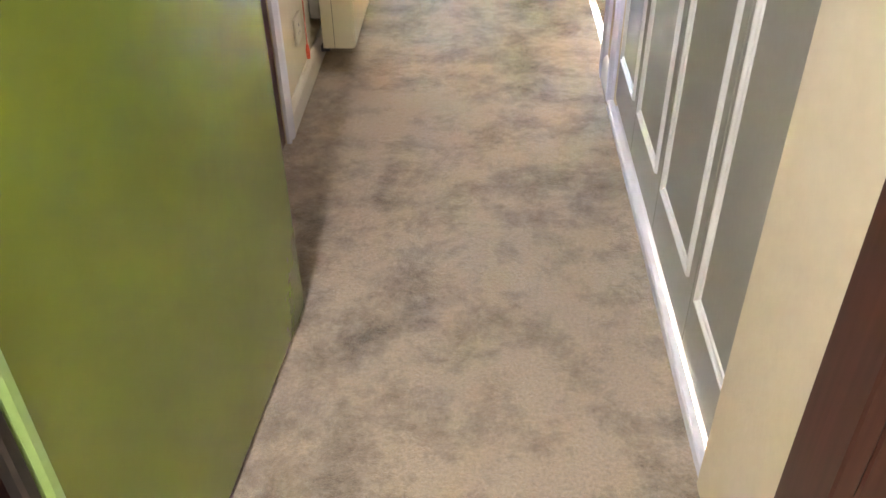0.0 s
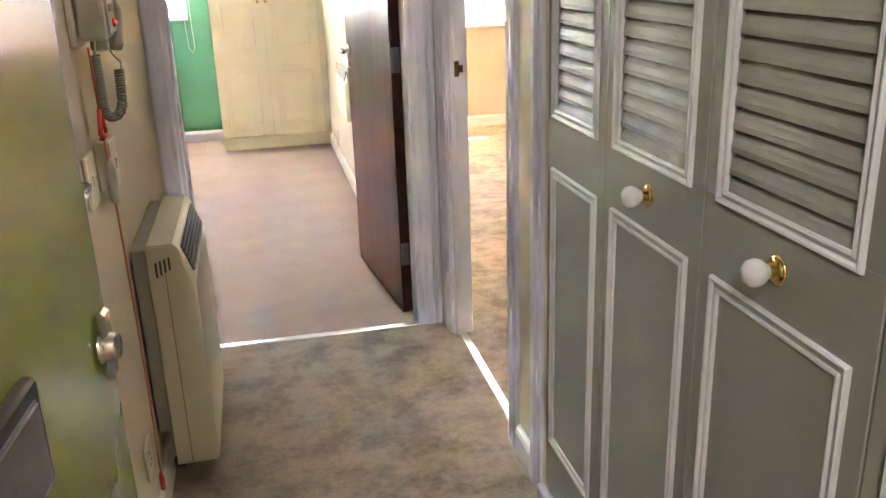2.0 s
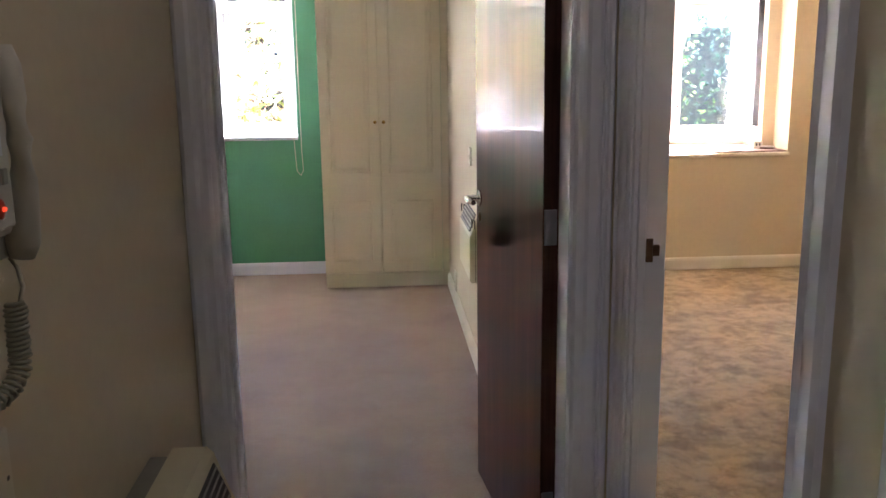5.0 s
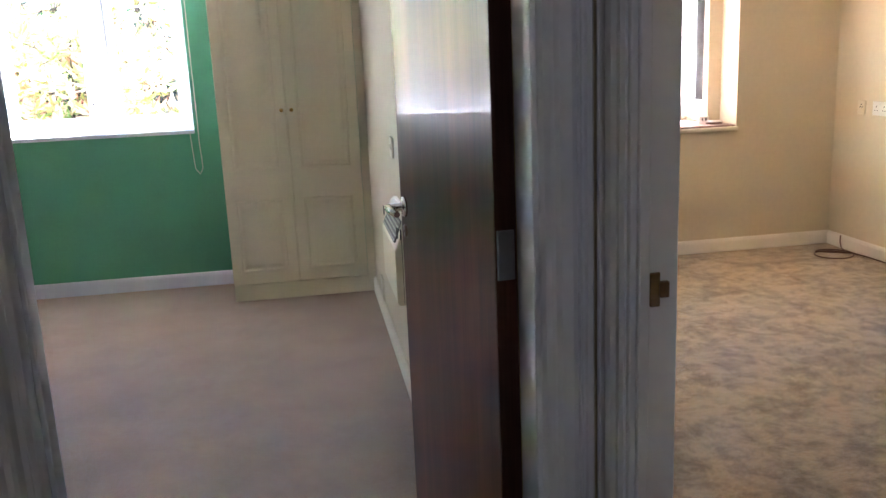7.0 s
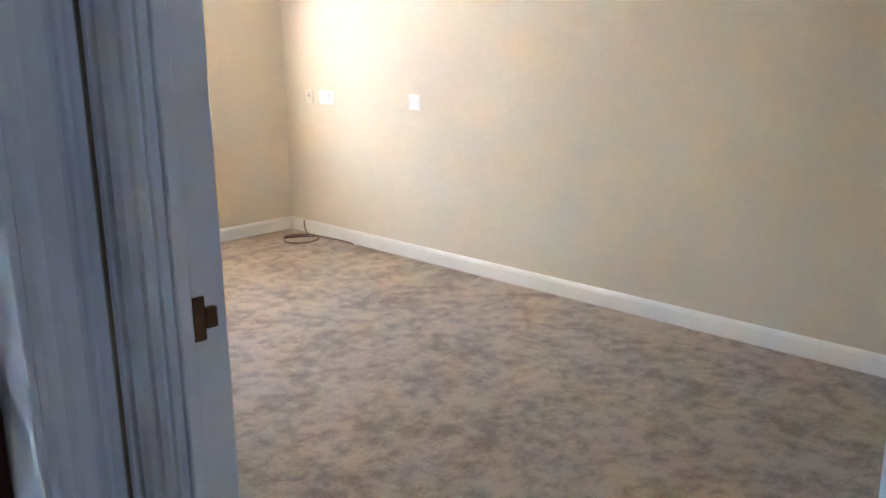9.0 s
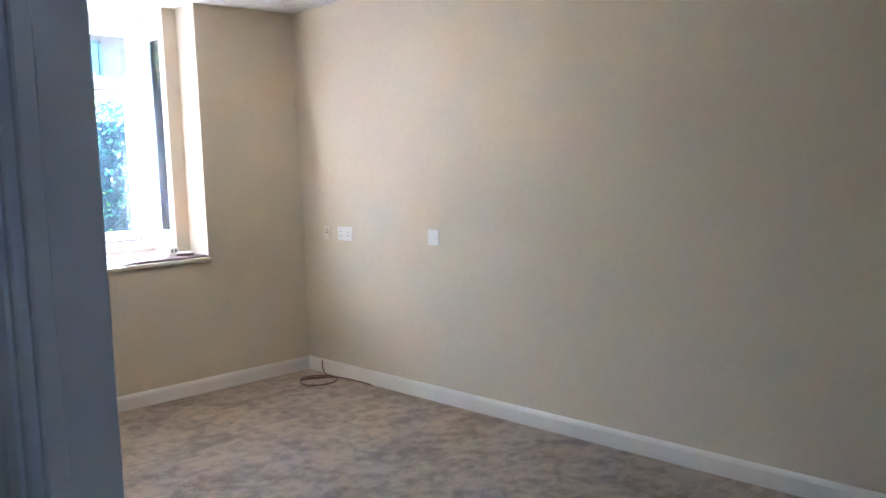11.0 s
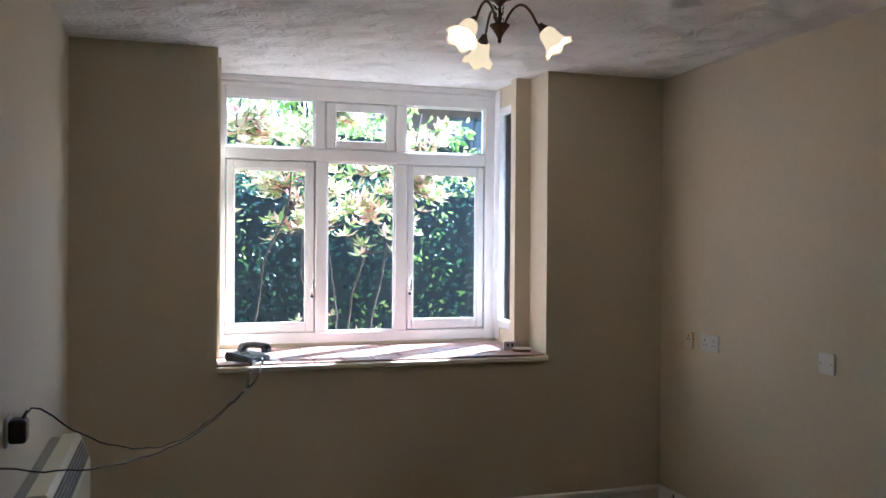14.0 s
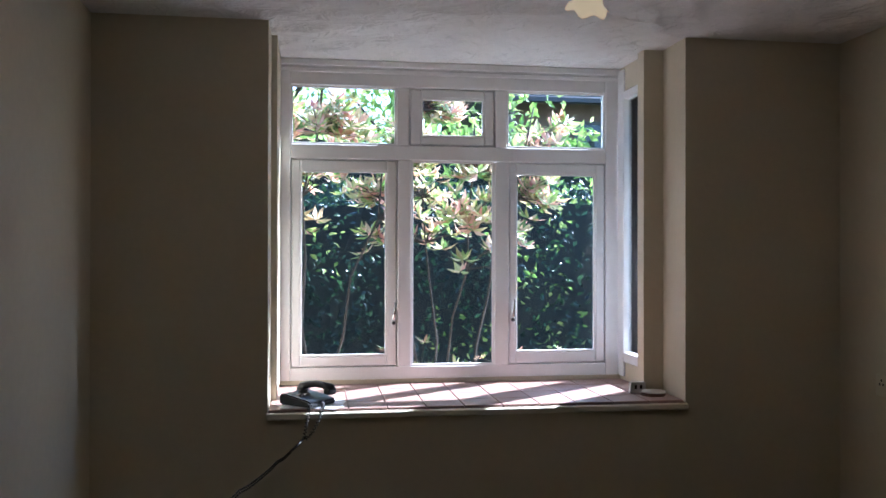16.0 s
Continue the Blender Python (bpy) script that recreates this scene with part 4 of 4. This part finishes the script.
wall_plate("wall_socket", "white power socket behind a black adaptor", "socket", LIV_L, 6.757, 0.877, 1, 0.086, 0.086, PLASTIC)
plug = thing("power_adaptor", "square black plug-in power adaptor", "power adaptor")
part("case", box(bmesh.new(), LIV_L + 0.010, LIV_L + 0.058, 6.722, 6.786, 0.842, 0.912, 0.010, 2), BLACK, plug)
part("cord_grip", lathe(bmesh.new(), [(0.006, 0), (0.0055, 0.012), (0.003, 0.03), (0, 0.03)], (LIV_L + 0.045, 6.752, 0.908), (0.4, 0.3, 1), 10), BLACK, plug)


def sag(a, b, drop, n=22, wob=0.0):
    a, b = Vector(a), Vector(b)
    out = []
    for i in range(n + 1):
        f = i / n
        p = a.lerp(b, f)
        p.z -= drop * 4 * f * (1 - f)
        p += Vector((math.sin(f * 17), math.cos(f * 23), math.sin(f * 31))) * wob
        out.append(p)
    return out


MEET, HANG = (1.56, 7.64, 0.635), (1.838, 8.150, 0.742)
bm = bmesh.new()
tube(bm, [(LIV_L + 0.052, 6.76, 0.922), (LIV_L + 0.065, 6.77, 0.938)] + sag((LIV_L + 0.085, 6.80, 0.928), MEET, 0.080, 18, 0.003) + sag(MEET, HANG, 0.014, 12, 0.003)[1:], 0.0030, 6)
part("power_cord", bm, CORD_MAT, plug, "thin dark hanging cord")
bm = bmesh.new()
low = Vector((0.004, 0.0, -0.008))
tube(bm, sag((LIV_L + 0.02, 6.562, 0.815), Vector(MEET) + low, 0.050, 18, 0.003) + sag(Vector(MEET) + low, Vector(HANG) + low * 0.3, 0.016, 12, 0.003)[1:], 0.0028, 6)
line_cord = part("line_cord", bm, CORD_MAT, None, "thin dark hanging telephone line")

# ---- telephone on the sill ----
papers = thing("paper_stack", "small stack of white papers under the telephone", "papers", pose(1.875, 8.315, 0.842, 0, 0, -8))
for k in range(3):
    sh = part("sheet", boxes((-0.115, 0.115, -0.105, 0.085, k * 0.0016, k * 0.0016 + 0.0012)), PAPER, papers)
    sh.rotation_euler = (0, 0, radians(7 * k - 6))
phone = thing("telephone", "black corded desk telephone lying on papers", "telephone", pose(1.850, 8.300, 0.8475, 0, 0, -132))
bm = bmesh.new()
prism(bm, [(-0.085, 0), (0.085, 0), (0.085, 0.018), (0.062, 0.026), (-0.062, 0.044), (-0.085, 0.040)], -0.075, 0.075, "x")
bmesh.ops.bevel(bm, geom=bm.edges[:], offset=0.006, segments=2, affect="EDGES")
part("base", bm, BLACK, phone)
bm = bmesh.new()
for i in range(4):
    for j in range(3):
        box(bm, -0.004 + j * 0.020, 0.010 + j * 0.020, -0.055 + i * 0.017, -0.043 + i * 0.017, 0.024 + i * 0.003, 0.034 + i * 0.003, 0.002)
part("keypad", bm, PHONE_DARK, phone)
hs = bmesh.new()
tube(hs, [(-0.050, -0.086, 0.046), (-0.050, -0.074, 0.056), (-0.050, -0.035, 0.068), (-0.050, 0.0, 0.072), (-0.050, 0.04, 0.070), (-0.050, 0.076, 0.062), (-0.050, 0.090, 0.052)], [0.015, 0.020, 0.014, 0.0135, 0.014, 0.020, 0.015], 12)
box(hs, -0.071, -0.029, -0.092, -0.054, 0.030, 0.056, 0.008, 2)
box(hs, -0.071, -0.029, 0.054, 0.092, 0.036, 0.062, 0.008, 2)
part("handset", hs, BLACK, phone)
# coiled cord dropping off the sill
def along(points, f):
    """The place at share f of a line of points."""
    f = min(max(f, 0.0), 0.9999) * (len(points) - 1)
    return Vector(points[int(f)]).lerp(Vector(points[int(f) + 1]), f - int(f))


loop = [(1.905, 8.250, 0.862), (1.910, 8.200, 0.860), (1.908, 8.162, 0.850), (1.895, 8.156, 0.810), (1.872, 8.154, 0.765), (1.845, 8.152, 0.738),
        (1.838, 8.152, 0.745), (1.846, 8.154, 0.790), (1.856, 8.158, 0.840), (1.856, 8.175, 0.858), (1.846, 8.220, 0.862)]
bm = bmesh.new()
pts = []
for i in range(210):
    f = i / 209
    c, d = along(loop, f), (along(loop, f + 0.02) - along(loop, f - 0.02)).normalized()
    u = d.orthogonal().normalized()
    a = f * math.tau * 34
    pts.append(c + (u * math.cos(a) + d.cross(u) * math.sin(a)) * 0.0058)
tube(bm, pts, 0.0021, 5)
hanging = part("coiled_cord", bm, BLACK, phone, "black coiled cord over the sill edge")
line_cord.parent = phone
for o in (hanging, line_cord):
    o.matrix_parent_inverse = pose(1.850, 8.300, 0.8475, 0, 0, -132).inverted()

# coasters and a small dish
co = thing("coaster_stack", "small stack of round pale coasters on the sill", "coaster", pose(3.315, 8.335, 0.842))
for k, r in enumerate((0.052, 0.050, 0.051)):
    part("coaster", lathe(bmesh.new(), [(0, 0), (r, 0), (r + 0.001, 0.003), (r, 0.006), (0, 0.006)], (0.002 * k, -0.001 * k, 0.0065 * k), (0, 0, 1), 28), PLASTIC if k == 2 else BROWN_CORD, co)
sock = thing("extension_socket", "small white switched box at the side of the sill", "socket box", pose(3.272, 8.405, 0.842))
part("box", box(bmesh.new(), -0.035, 0.035, -0.012, 0.012, 0, 0.048, 0.004, 2), PLASTIC, sock)
for d in (-0.012, 0.012):
    part("switch", box(bmesh.new(), d - 0.005, d + 0.005, -0.016, -0.011, 0.018, 0.036, 0.001), BLACK, sock)

# coil of brown flex in the corner of the living room
bm = bmesh.new()
pts = [(4.075, 8.02, 0.085), (4.06, 8.0, 0.05), (4.05, 7.97, 0.02)]
for i in range(40):
    a = 0.4 + i / 39 * 8.2
    pts.append((3.90 + 0.115 * math.cos(a), 7.82 + 0.115 * math.sin(a), 0.010 + 0.0035 * i / 10))
pts += [(4.03, 7.83, 0.012), (4.06, 7.72, 0.010), (4.064, 7.60, 0.010), (4.062, 7.50, 0.010), (4.05, 7.47, 0.008)]
tube(bm, pts, 0.0042, 6)
tagged(part("flex_coil", bm, BROWN_CORD), "loose coil of brown flex on the carpet by the skirting", "cable")

# small flex below the bedroom heater
bm = bmesh.new()
tube(bm, [(BED_R - 0.05, 5.66, 0.590), (BED_R - 0.05, 5.67, 0.550), (BED_R - 0.04, 5.71, 0.540), (BED_R - 0.012, 5.78, 0.56), (BED_R - 0.006, 5.82, 0.62)], 0.003, 6)
tagged(part("heater_flex", bm, CREAM_CORD), "short flex looping under the bedroom heater", "cable")

# ---- entry phone and pull cord in the hall ----
ep = thing("entry_phone", "grey-cream wall entry phone with handset and speaker slots", "entry phone", pose(0, 0.062, 0.006))
X = HALL_L
part("base", box(bmesh.new(), X + 0.014, X + 0.070, 3.085, 3.200, 1.235, 1.425, 0.008, 2), PHONE_GREY, ep)
part("wall_bracket", box(bmesh.new(), X + 0.0005, X + 0.014, 3.062, 3.205, 1.225, 1.425, 0.003), OLD_PLASTIC, ep, "cream backing board")
part("cradle", box(bmesh.new(), X + 0.014, X + 0.052, 3.200, 3.245, 1.205, 1.415, 0.006, 2), PHONE_DARK, ep)
panel = part("control_panel", box(bmesh.new(), X + 0.069, X + 0.076, 3.105, 3.190, 1.245, 1.415, 0.003, 2), PHONE_GREY, ep)
for k in range(11):
    part("speaker_slot", boxes((X + 0.0755, X + 0.0768, 3.108, 3.168, 1.350 + k * 0.0052, 1.3522 + k * 0.0052)), PHONE_DARK, panel)
part("name_label", boxes((X + 0.0755, X + 0.0775, 3.106, 3.172, 1.318, 1.338), bevel=0.0006), PAPER, panel, "pale printed label strip")
for k in range(4):
    part("call_button", box(bmesh.new(), X + 0.0755, X + 0.0795, 3.115 + k * 0.016, 3.126 + k * 0.016, 1.290, 1.306, 0.001), PHONE_DARK, panel)
part("alarm_button", lathe(bmesh.new(), [(0, 0), (0.010, 0), (0.010, 0.004), (0.006, 0.006), (0, 0.006)], (X + 0.0755, 3.150, 1.268), (1, 0, 0), 18), RED, panel, "round red button")
part("indicator", lathe(bmesh.new(), [(0, 0), (0.0025, 0), (0.0025, 0.003), (0, 0.003)], (X + 0.0815, 3.150, 1.268), (1, 0, 0), 10), LED, panel, "lit red indicator")
hs = bmesh.new()
zs = [1.205, 1.222, 1.25, 1.29, 1.33, 1.37, 1.405, 1.425]
tube(hs, [(X + 0.062 + 0.012 * math.sin((z - 1.2) / 0.23 * math.pi), 3.224, z) for z in zs], [0.013, 0.018, 0.0165, 0.014, 0.0135, 0.0145, 0.017, 0.013], 14)
part("handset", hs, PHONE_GREY, ep)
bm = bmesh.new()
pts = []
for i in range(330):
    f = i / 329
    if f < 0.46:
        c = Vector((X + 0.038, 3.100, 1.206 - 0.107 * f / 0.46))
        across = Vector((0.45, 0.89, 0))
    elif f < 0.78:
        g = (f - 0.46) / 0.32 * math.pi
        c = Vector((X + 0.052 - 0.014 * math.cos(g), 3.142 - 0.042 * math.cos(g), 1.105 - 0.034 * math.sin(g)))
        across = Vector((0.45 * math.cos(g), 0.89 * math.cos(g), math.sin(g)))
    else:
        g = (f - 0.78) / 0.22
        c = Vector((X + 0.066 + 0.004 * g, 3.184 - 0.006 * g, 1.105 + 0.062 * g))
        across = Vector((0.45, 0.89, 0))
    a = f * math.tau * 52
    pts.append(c + (Vector((1, 0, 0)) * math.cos(a) + across * math.sin(a)) * 0.0085)
tube(bm, pts, 0.0026, 5)
part("coiled_cord", bm, COIL, ep, "grey-green coiled cord")
bm = bmesh.new()
tube(bm, [(X + 0.050, 3.224, 1.205), (X + 0.056, 3.226, 1.193), (X + 0.074, 3.192, 1.180), (X + 0.073, 3.182, 1.165)], 0.0026, 6)
part("cord_tail", bm, OLD_PLASTIC, ep)
part("cord_tail", tube(bmesh.new(), [(X + 0.04, 3.112, 1.236), (X + 0.038, 3.100, 1.205)], 0.0028, 6), OLD_PLASTIC, ep)

pc = thing("emergency_pull_cord", "orange-red emergency pull cord with a triangle handle", "pull cord")
bm = bmesh.new()
tube(bm, [(X + 0.030, 3.148, 1.23), (X + 0.030, 3.152, 1.13), (X + 0.030, 3.154, 1.10)], 0.0022, 6)
part("cord", bm, RED_CORD, pc)
bm = bmesh.new()
tube(bm, [(X + 0.030, 3.156, 1.045), (X + 0.028, 3.19, 0.80), (X + 0.026, 3.215, 0.45), (X + 0.022, 3.225, 0.17)], 0.0022, 6)
part("cord", bm, RED_CORD, pc)
bm = bmesh.new()
tube(bm, [(X + 0.030, 3.154, 1.102), (X + 0.032, 3.184, 1.052), (X + 0.032, 3.180, 1.044), (X + 0.030, 3.132, 1.044), (X + 0.030, 3.128, 1.052), (X + 0.030, 3.154, 1.102)], 0.0050, 8)
part("triangle_handle", bm, RED, pc, "orange-red plastic triangle")
part("cord_end", lathe(bmesh.new(), [(0, 0), (0.006, 0.002), (0.007, 0.03), (0.004, 0.05), (0, 0.052)], (X + 0.022, 3.225, 0.122), (0, 0, 1), 12), RED, pc, "red end weight")
pull = part("cord_toggle", lathe(bmesh.new(), [(0, 0), (0.010, 0), (0.012, 0.012), (0.011, 0.08), (0.006, 0.10), (0, 0.10)], (X + 0.030, 3.178, 0.895), (0.02, -0.10, 1), 14), PHONE_GREY, pc, "grey pull toggle")

# ---- garden ----
setting("bounce_ground", boxes((-6, 7, 8.96, 10.9, -0.28, -0.20)), material("pale_bounce_paving", (0.62, 0.59, 0.54), 0.85, second=(0.54, 0.51, 0.46), scale=3, grain=0.12, bump=0.5, bump_scale=40), "unseen pale paved strip added to bounce sunlight into the bays", "path")
tagged(part("ground", boxes((-400, 400, 8.9, 800, -0.9, -0.28)), SOIL), "garden soil and grass outside the windows", "ground", kind="structure")


def leaf_mesh(name, rows, mat):
    """Many folded leaves in one mesh: rows of (place, direction, side, length, width)."""
    verts, faces = [], []
    for p, d, s, l, w in rows:
        up = d.cross(s)
        i = len(verts)
        verts += [p, p + d * l * 0.45 + s * w * 0.5 + up * w * 0.18, p + d * l - up * l * 0.12, p + d * l * 0.45 - s * w * 0.5 + up * w * 0.18, p + d * l * 0.5]
        faces += [(i, i + 1, i + 4), (i + 1, i + 2, i + 4), (i + 2, i + 3, i + 4), (i + 3, i, i + 4)]
    me = bpy.data.meshes.new(name)
    me.from_pydata([tuple(v) for v in verts], [], faces)
    me.materials.append(mat)
    return me


def unit(r):
    while True:
        v = Vector((r.uniform(-1, 1), r.uniform(-1, 1), r.uniform(-1, 1)))
        if 0.1 < v.length < 1:
            return v.normalized()


def shrub(label, x, y, top, spread, stems, seed, leaf_l, rosettes, low=0.3):
    """A shrub of thin limbs whose twig ends carry rosettes of long leaves."""
    r = random.Random(seed)
    ob = thing("shrub", label, "shrub", pose(x, y, -0.28))
    limbs, leaves = bmesh.new(), []
    ends = []
    for k in range(stems):
        a = k / stems * math.tau + r.uniform(-0.5, 0.5)
        h = top * r.uniform(0.86, 1.0)
        reach = spread * r.uniform(0.3, 1.0)
        p0 = Vector((0.06 * math.cos(a), 0.06 * math.sin(a), 0))
        pts = []
        for i in range(9):
            f = i / 8
            pts.append(p0 + Vector((math.cos(a) * reach * f ** 1.4, math.sin(a) * reach * f ** 1.4, h * f ** 0.9)) + Vector((r.uniform(-1, 1), r.uniform(-1, 1), 0)) * 0.06)
        tube(limbs, pts, [0.0085 * (1 - 0.8 * i / 8) + 0.003 for i in range(9)], 6)
        for _ in range(rosettes // stems):
            f = r.uniform(low, 1.0)
            i = min(7, int(f * 8))
            start = pts[i]
            out = Vector((math.cos(a + r.uniform(-1.4, 1.4)), math.sin(a + r.uniform(-1.4, 1.4)), r.uniform(-0.25, 0.9))).normalized()
            end = start + out * r.uniform(0.08, 0.34)
            tube(limbs, [start, start.lerp(end, 0.5) + Vector((0, 0, 0.015)), end], [0.005, 0.004, 0.002], 4)
            ends.append((end, out))
    for end, out in ends:
        axis = (out * 0.6 + Vector((0, 0, 0.8))).normalized()
        u = axis.orthogonal().normalized()
        v = axis.cross(u)
        n = r.randint(7, 11)
        for i in range(n):
            a = i * 2.4 + r.uniform(-0.3, 0.3)
            d = ((u * math.cos(a) + v * math.sin(a)) * r.uniform(0.7, 1.1) + axis * r.uniform(-0.1, 0.8)).normalized()
            l = leaf_l * r.uniform(0.6, 1.15)
            leaves.append((end, d, d.cross(axis).normalized(), l, l * r.uniform(0.30, 0.42)))
    part("branches", limbs, BARK, ob)
    crown = new("crown", leaf_mesh("crown", leaves, SHRUB_LEAF))
    crown.parent = ob
    return ob


PINK = "shrub with cream, pink and green leaf rosettes outside the window"
shrub(PINK, 1.75, 10.1, 3.15, 0.85, 5, 11, 0.105, 430, 0.72)
shrub(PINK, 2.75, 10.45, 2.85, 0.65, 4, 12, 0.105, 270, 0.70)
shrub(PINK, 1.0, 10.5, 2.95, 0.80, 5, 13, 0.11, 160, 0.66)
shrub(PINK, -0.35, 10.3, 2.2, 0.70, 10, 14, 0.15, 480, 0.3)
shrub(PINK, -1.2, 10.5, 2.6, 0.80, 10, 15, 0.15, 560, 0.3)
shrub(PINK, -2.3, 10.9, 2.6, 0.9, 10, 17, 0.15, 420, 0.3)
shrub("low leafy plant below the window", 2.62, 9.75, 1.20, 0.30, 6, 16, 0.06, 60, 0.6)
shrub("low leafy plant below the window", 3.3, 10.1, 1.15, 0.22, 5, 18, 0.06, 30, 0.6)


def hedge(name, label, x0, x1, y0, y1, top, count, seed, mat, size):
    """A clipped hedge: a near-black core sheet as inner shade and many leaves over its face and top."""
    r = random.Random(seed)
    rows, lit = [], []
    for _ in range(count):
        x = r.uniform(x0, x1)
        bump = 0.18 * noise.noise((x * 1.1, 3.1, seed)) + 0.10 * noise.noise((x * 3.3, 1.7, seed))
        if r.random() < 0.8:
            z = r.uniform(-0.28, top + bump)
            y = y0 + 0.22 * noise.noise((x * 1.6, z * 1.6, seed + 5)) + r.random() ** 2 * 0.35
        else:
            z = top + bump + r.uniform(-0.10, 0.07)
            y = r.uniform(y0, y1)
        d = (unit(r) + Vector((0, -0.5, -0.1))).normalized()
        s = d.cross(unit(r)).normalized()
        l = size * r.uniform(0.6, 1.3)
        sun_fleck = noise.noise((x * 1.5, z * 1.7, seed + 9)) > 0.16 and r.random() < 0.30
        (lit if sun_fleck else rows).append((Vector((x, y - (0.03 if sun_fleck else 0), z)), d, s, l, l * 0.5))
    ob = thing(name, label, "hedge", kind="stuff")
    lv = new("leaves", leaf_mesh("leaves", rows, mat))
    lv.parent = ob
    sl = new("sun_painted_leaves", leaf_mesh("sun_painted_leaves", lit, BRIGHT_LEAF))
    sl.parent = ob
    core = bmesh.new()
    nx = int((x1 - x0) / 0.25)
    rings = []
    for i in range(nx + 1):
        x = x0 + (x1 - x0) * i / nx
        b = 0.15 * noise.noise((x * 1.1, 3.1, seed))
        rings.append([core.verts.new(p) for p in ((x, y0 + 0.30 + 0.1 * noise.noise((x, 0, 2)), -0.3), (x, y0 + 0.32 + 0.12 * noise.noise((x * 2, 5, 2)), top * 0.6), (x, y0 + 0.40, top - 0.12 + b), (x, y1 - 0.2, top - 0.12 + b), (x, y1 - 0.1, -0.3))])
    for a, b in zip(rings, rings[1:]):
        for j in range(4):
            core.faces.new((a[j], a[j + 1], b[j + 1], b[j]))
    part("shade_core", core, material("hedge_inner_shade", (0.010, 0.016, 0.016), 0.95, second=(0.018, 0.020, 0.018), scale=9, grain=0.4, bump=1, bump_scale=25), ob)
    return ob


hedge("hedge", "tall green hedge across the garden, its shade painted near-black", -7, 9, 11.3, 12.6, 1.98, 26000, 3, HEDGE_LEAF, 0.062)
hedge("hedge", "clipped hedge added behind the bedroom shrubs as a dark screen", -6.5, 0.2, 12.7, 13.3, 2.6, 7000, 21, HEDGE_LEAF, 0.10)
hedge("hedge", "sunlit green bushes behind the hedge", -7, 4.9, 13.4, 15.0, 2.75, 9000, 8, BRIGHT_LEAF, 0.12)


def tree(x, y, high, radius, seed):
    """A tree with a tapered trunk, limbs, and a ragged crown of leaf clumps with gaps."""
    r = random.Random(seed)
    ob = thing("tree", "broad leafy tree behind the garden hedge", "tree", pose(x, y, -0.3))
    tr = bmesh.new()
    tube(tr, [(0.1 * math.sin(k), 0.08 * math.cos(k * 1.3), high * 0.75 * k / 6) for k in range(7)], [0.20 - 0.026 * k for k in range(7)], 8)
    rows = []
    for k in range(26):
        a, h = r.uniform(0, math.tau), high * r.uniform(0.35, 1.0)
        reach = radius * r.uniform(0.4, 1.0) * (1.15 - 0.5 * abs(h / high - 0.6))
        e = Vector((math.cos(a) * reach, math.sin(a) * reach, h))
        s = Vector((0, 0, h * 0.62))
        tube(tr, [s, s.lerp(e, 0.5) + Vector((0, 0, 0.15)), e], [0.06, 0.035, 0.012], 5)
        for _ in range(75):
            p = e + unit(r) * 0.75 * r.random() ** 0.5
            d = (unit(r) + Vector((0, 0, -0.3))).normalized()
            rows.append((p, d, d.cross(unit(r)).normalized(), r.uniform(0.12, 0.22), r.uniform(0.07, 0.11)))
    part("trunk", tr, BARK, ob)
    c = new("crown", leaf_mesh("crown", rows, BRIGHT_LEAF))
    c.parent = ob


tree(-3.2, 17.5, 6.5, 2.8, 21)
tree(0.8, 18.0, 6.0, 2.6, 22)
tree(3.6, 17.5, 5.2, 1.7, 24)
tree(-7.5, 16.0, 6.0, 2.6, 23)

# neighbouring building beyond the hedge
house = thing("house", "dark brick neighbouring house with a slate roof beyond the hedge", "house", pose(10.0, 20.0, -0.3))
part("wall", boxes((-4.5, 6, 0, 6, 0, 4.6)), BRICK, house)
bm = bmesh.new()
prism(bm, [(-0.5, 4.5), (3.0, 6.6), (6.5, 4.5), (6.5, 4.62), (3.0, 6.75), (-0.5, 4.62)], -4.9, 6.4, "x")
part("roof", bm, SLATE, house)
part("gutter", boxes((-4.9, 6.4, -0.62, -0.50, 4.42, 4.54), bevel=0.02), BLACK, house)
for wx in (-3.4, -1.2, 1.2, 3.6):
    for wz in (0.9, 3.0):
        w = part("window", boxes((wx, wx + 1.1, -0.03, 0.02, wz, wz + 0.06), (wx, wx + 1.1, -0.03, 0.02, wz + 1.14, wz + 1.2), (wx, wx + 0.06, -0.03, 0.02, wz, wz + 1.2), (wx + 1.04, wx + 1.1, -0.03, 0.02, wz, wz + 1.2), (wx + 0.52, wx + 0.58, -0.03, 0.02, wz, wz + 1.2)), SLATE, house)
        part("pane", boxes((wx + 0.06, wx + 1.04, -0.008, 0.0, wz + 0.06, wz + 1.14)), material("dark_pane", (0.03, 0.04, 0.05), 0.08), w)

# ---- sill tiles ----
tiles = bpy.data.objects["trim_living_sill"]
tile_mesh = {}
nx, ny = 11, 4
tw, td = (WX1 - WX0 - 0.008) / nx, (Y - 0.024 - LIV_N) / ny
for i in range(nx):
    for j in range(ny):
        if "t" not in tile_mesh:
            tile_mesh["t"] = mesh_of("tile", box(bmesh.new(), 0, tw - 0.004, 0, td - 0.004, 0, 0.009, 0.0015), TILE)
        o = new("tile", tile_mesh["t"])
        o.parent = tiles
        o.location = (WX0 + 0.005 + i * tw, LIV_N + 0.002 + j * td, 0.833)
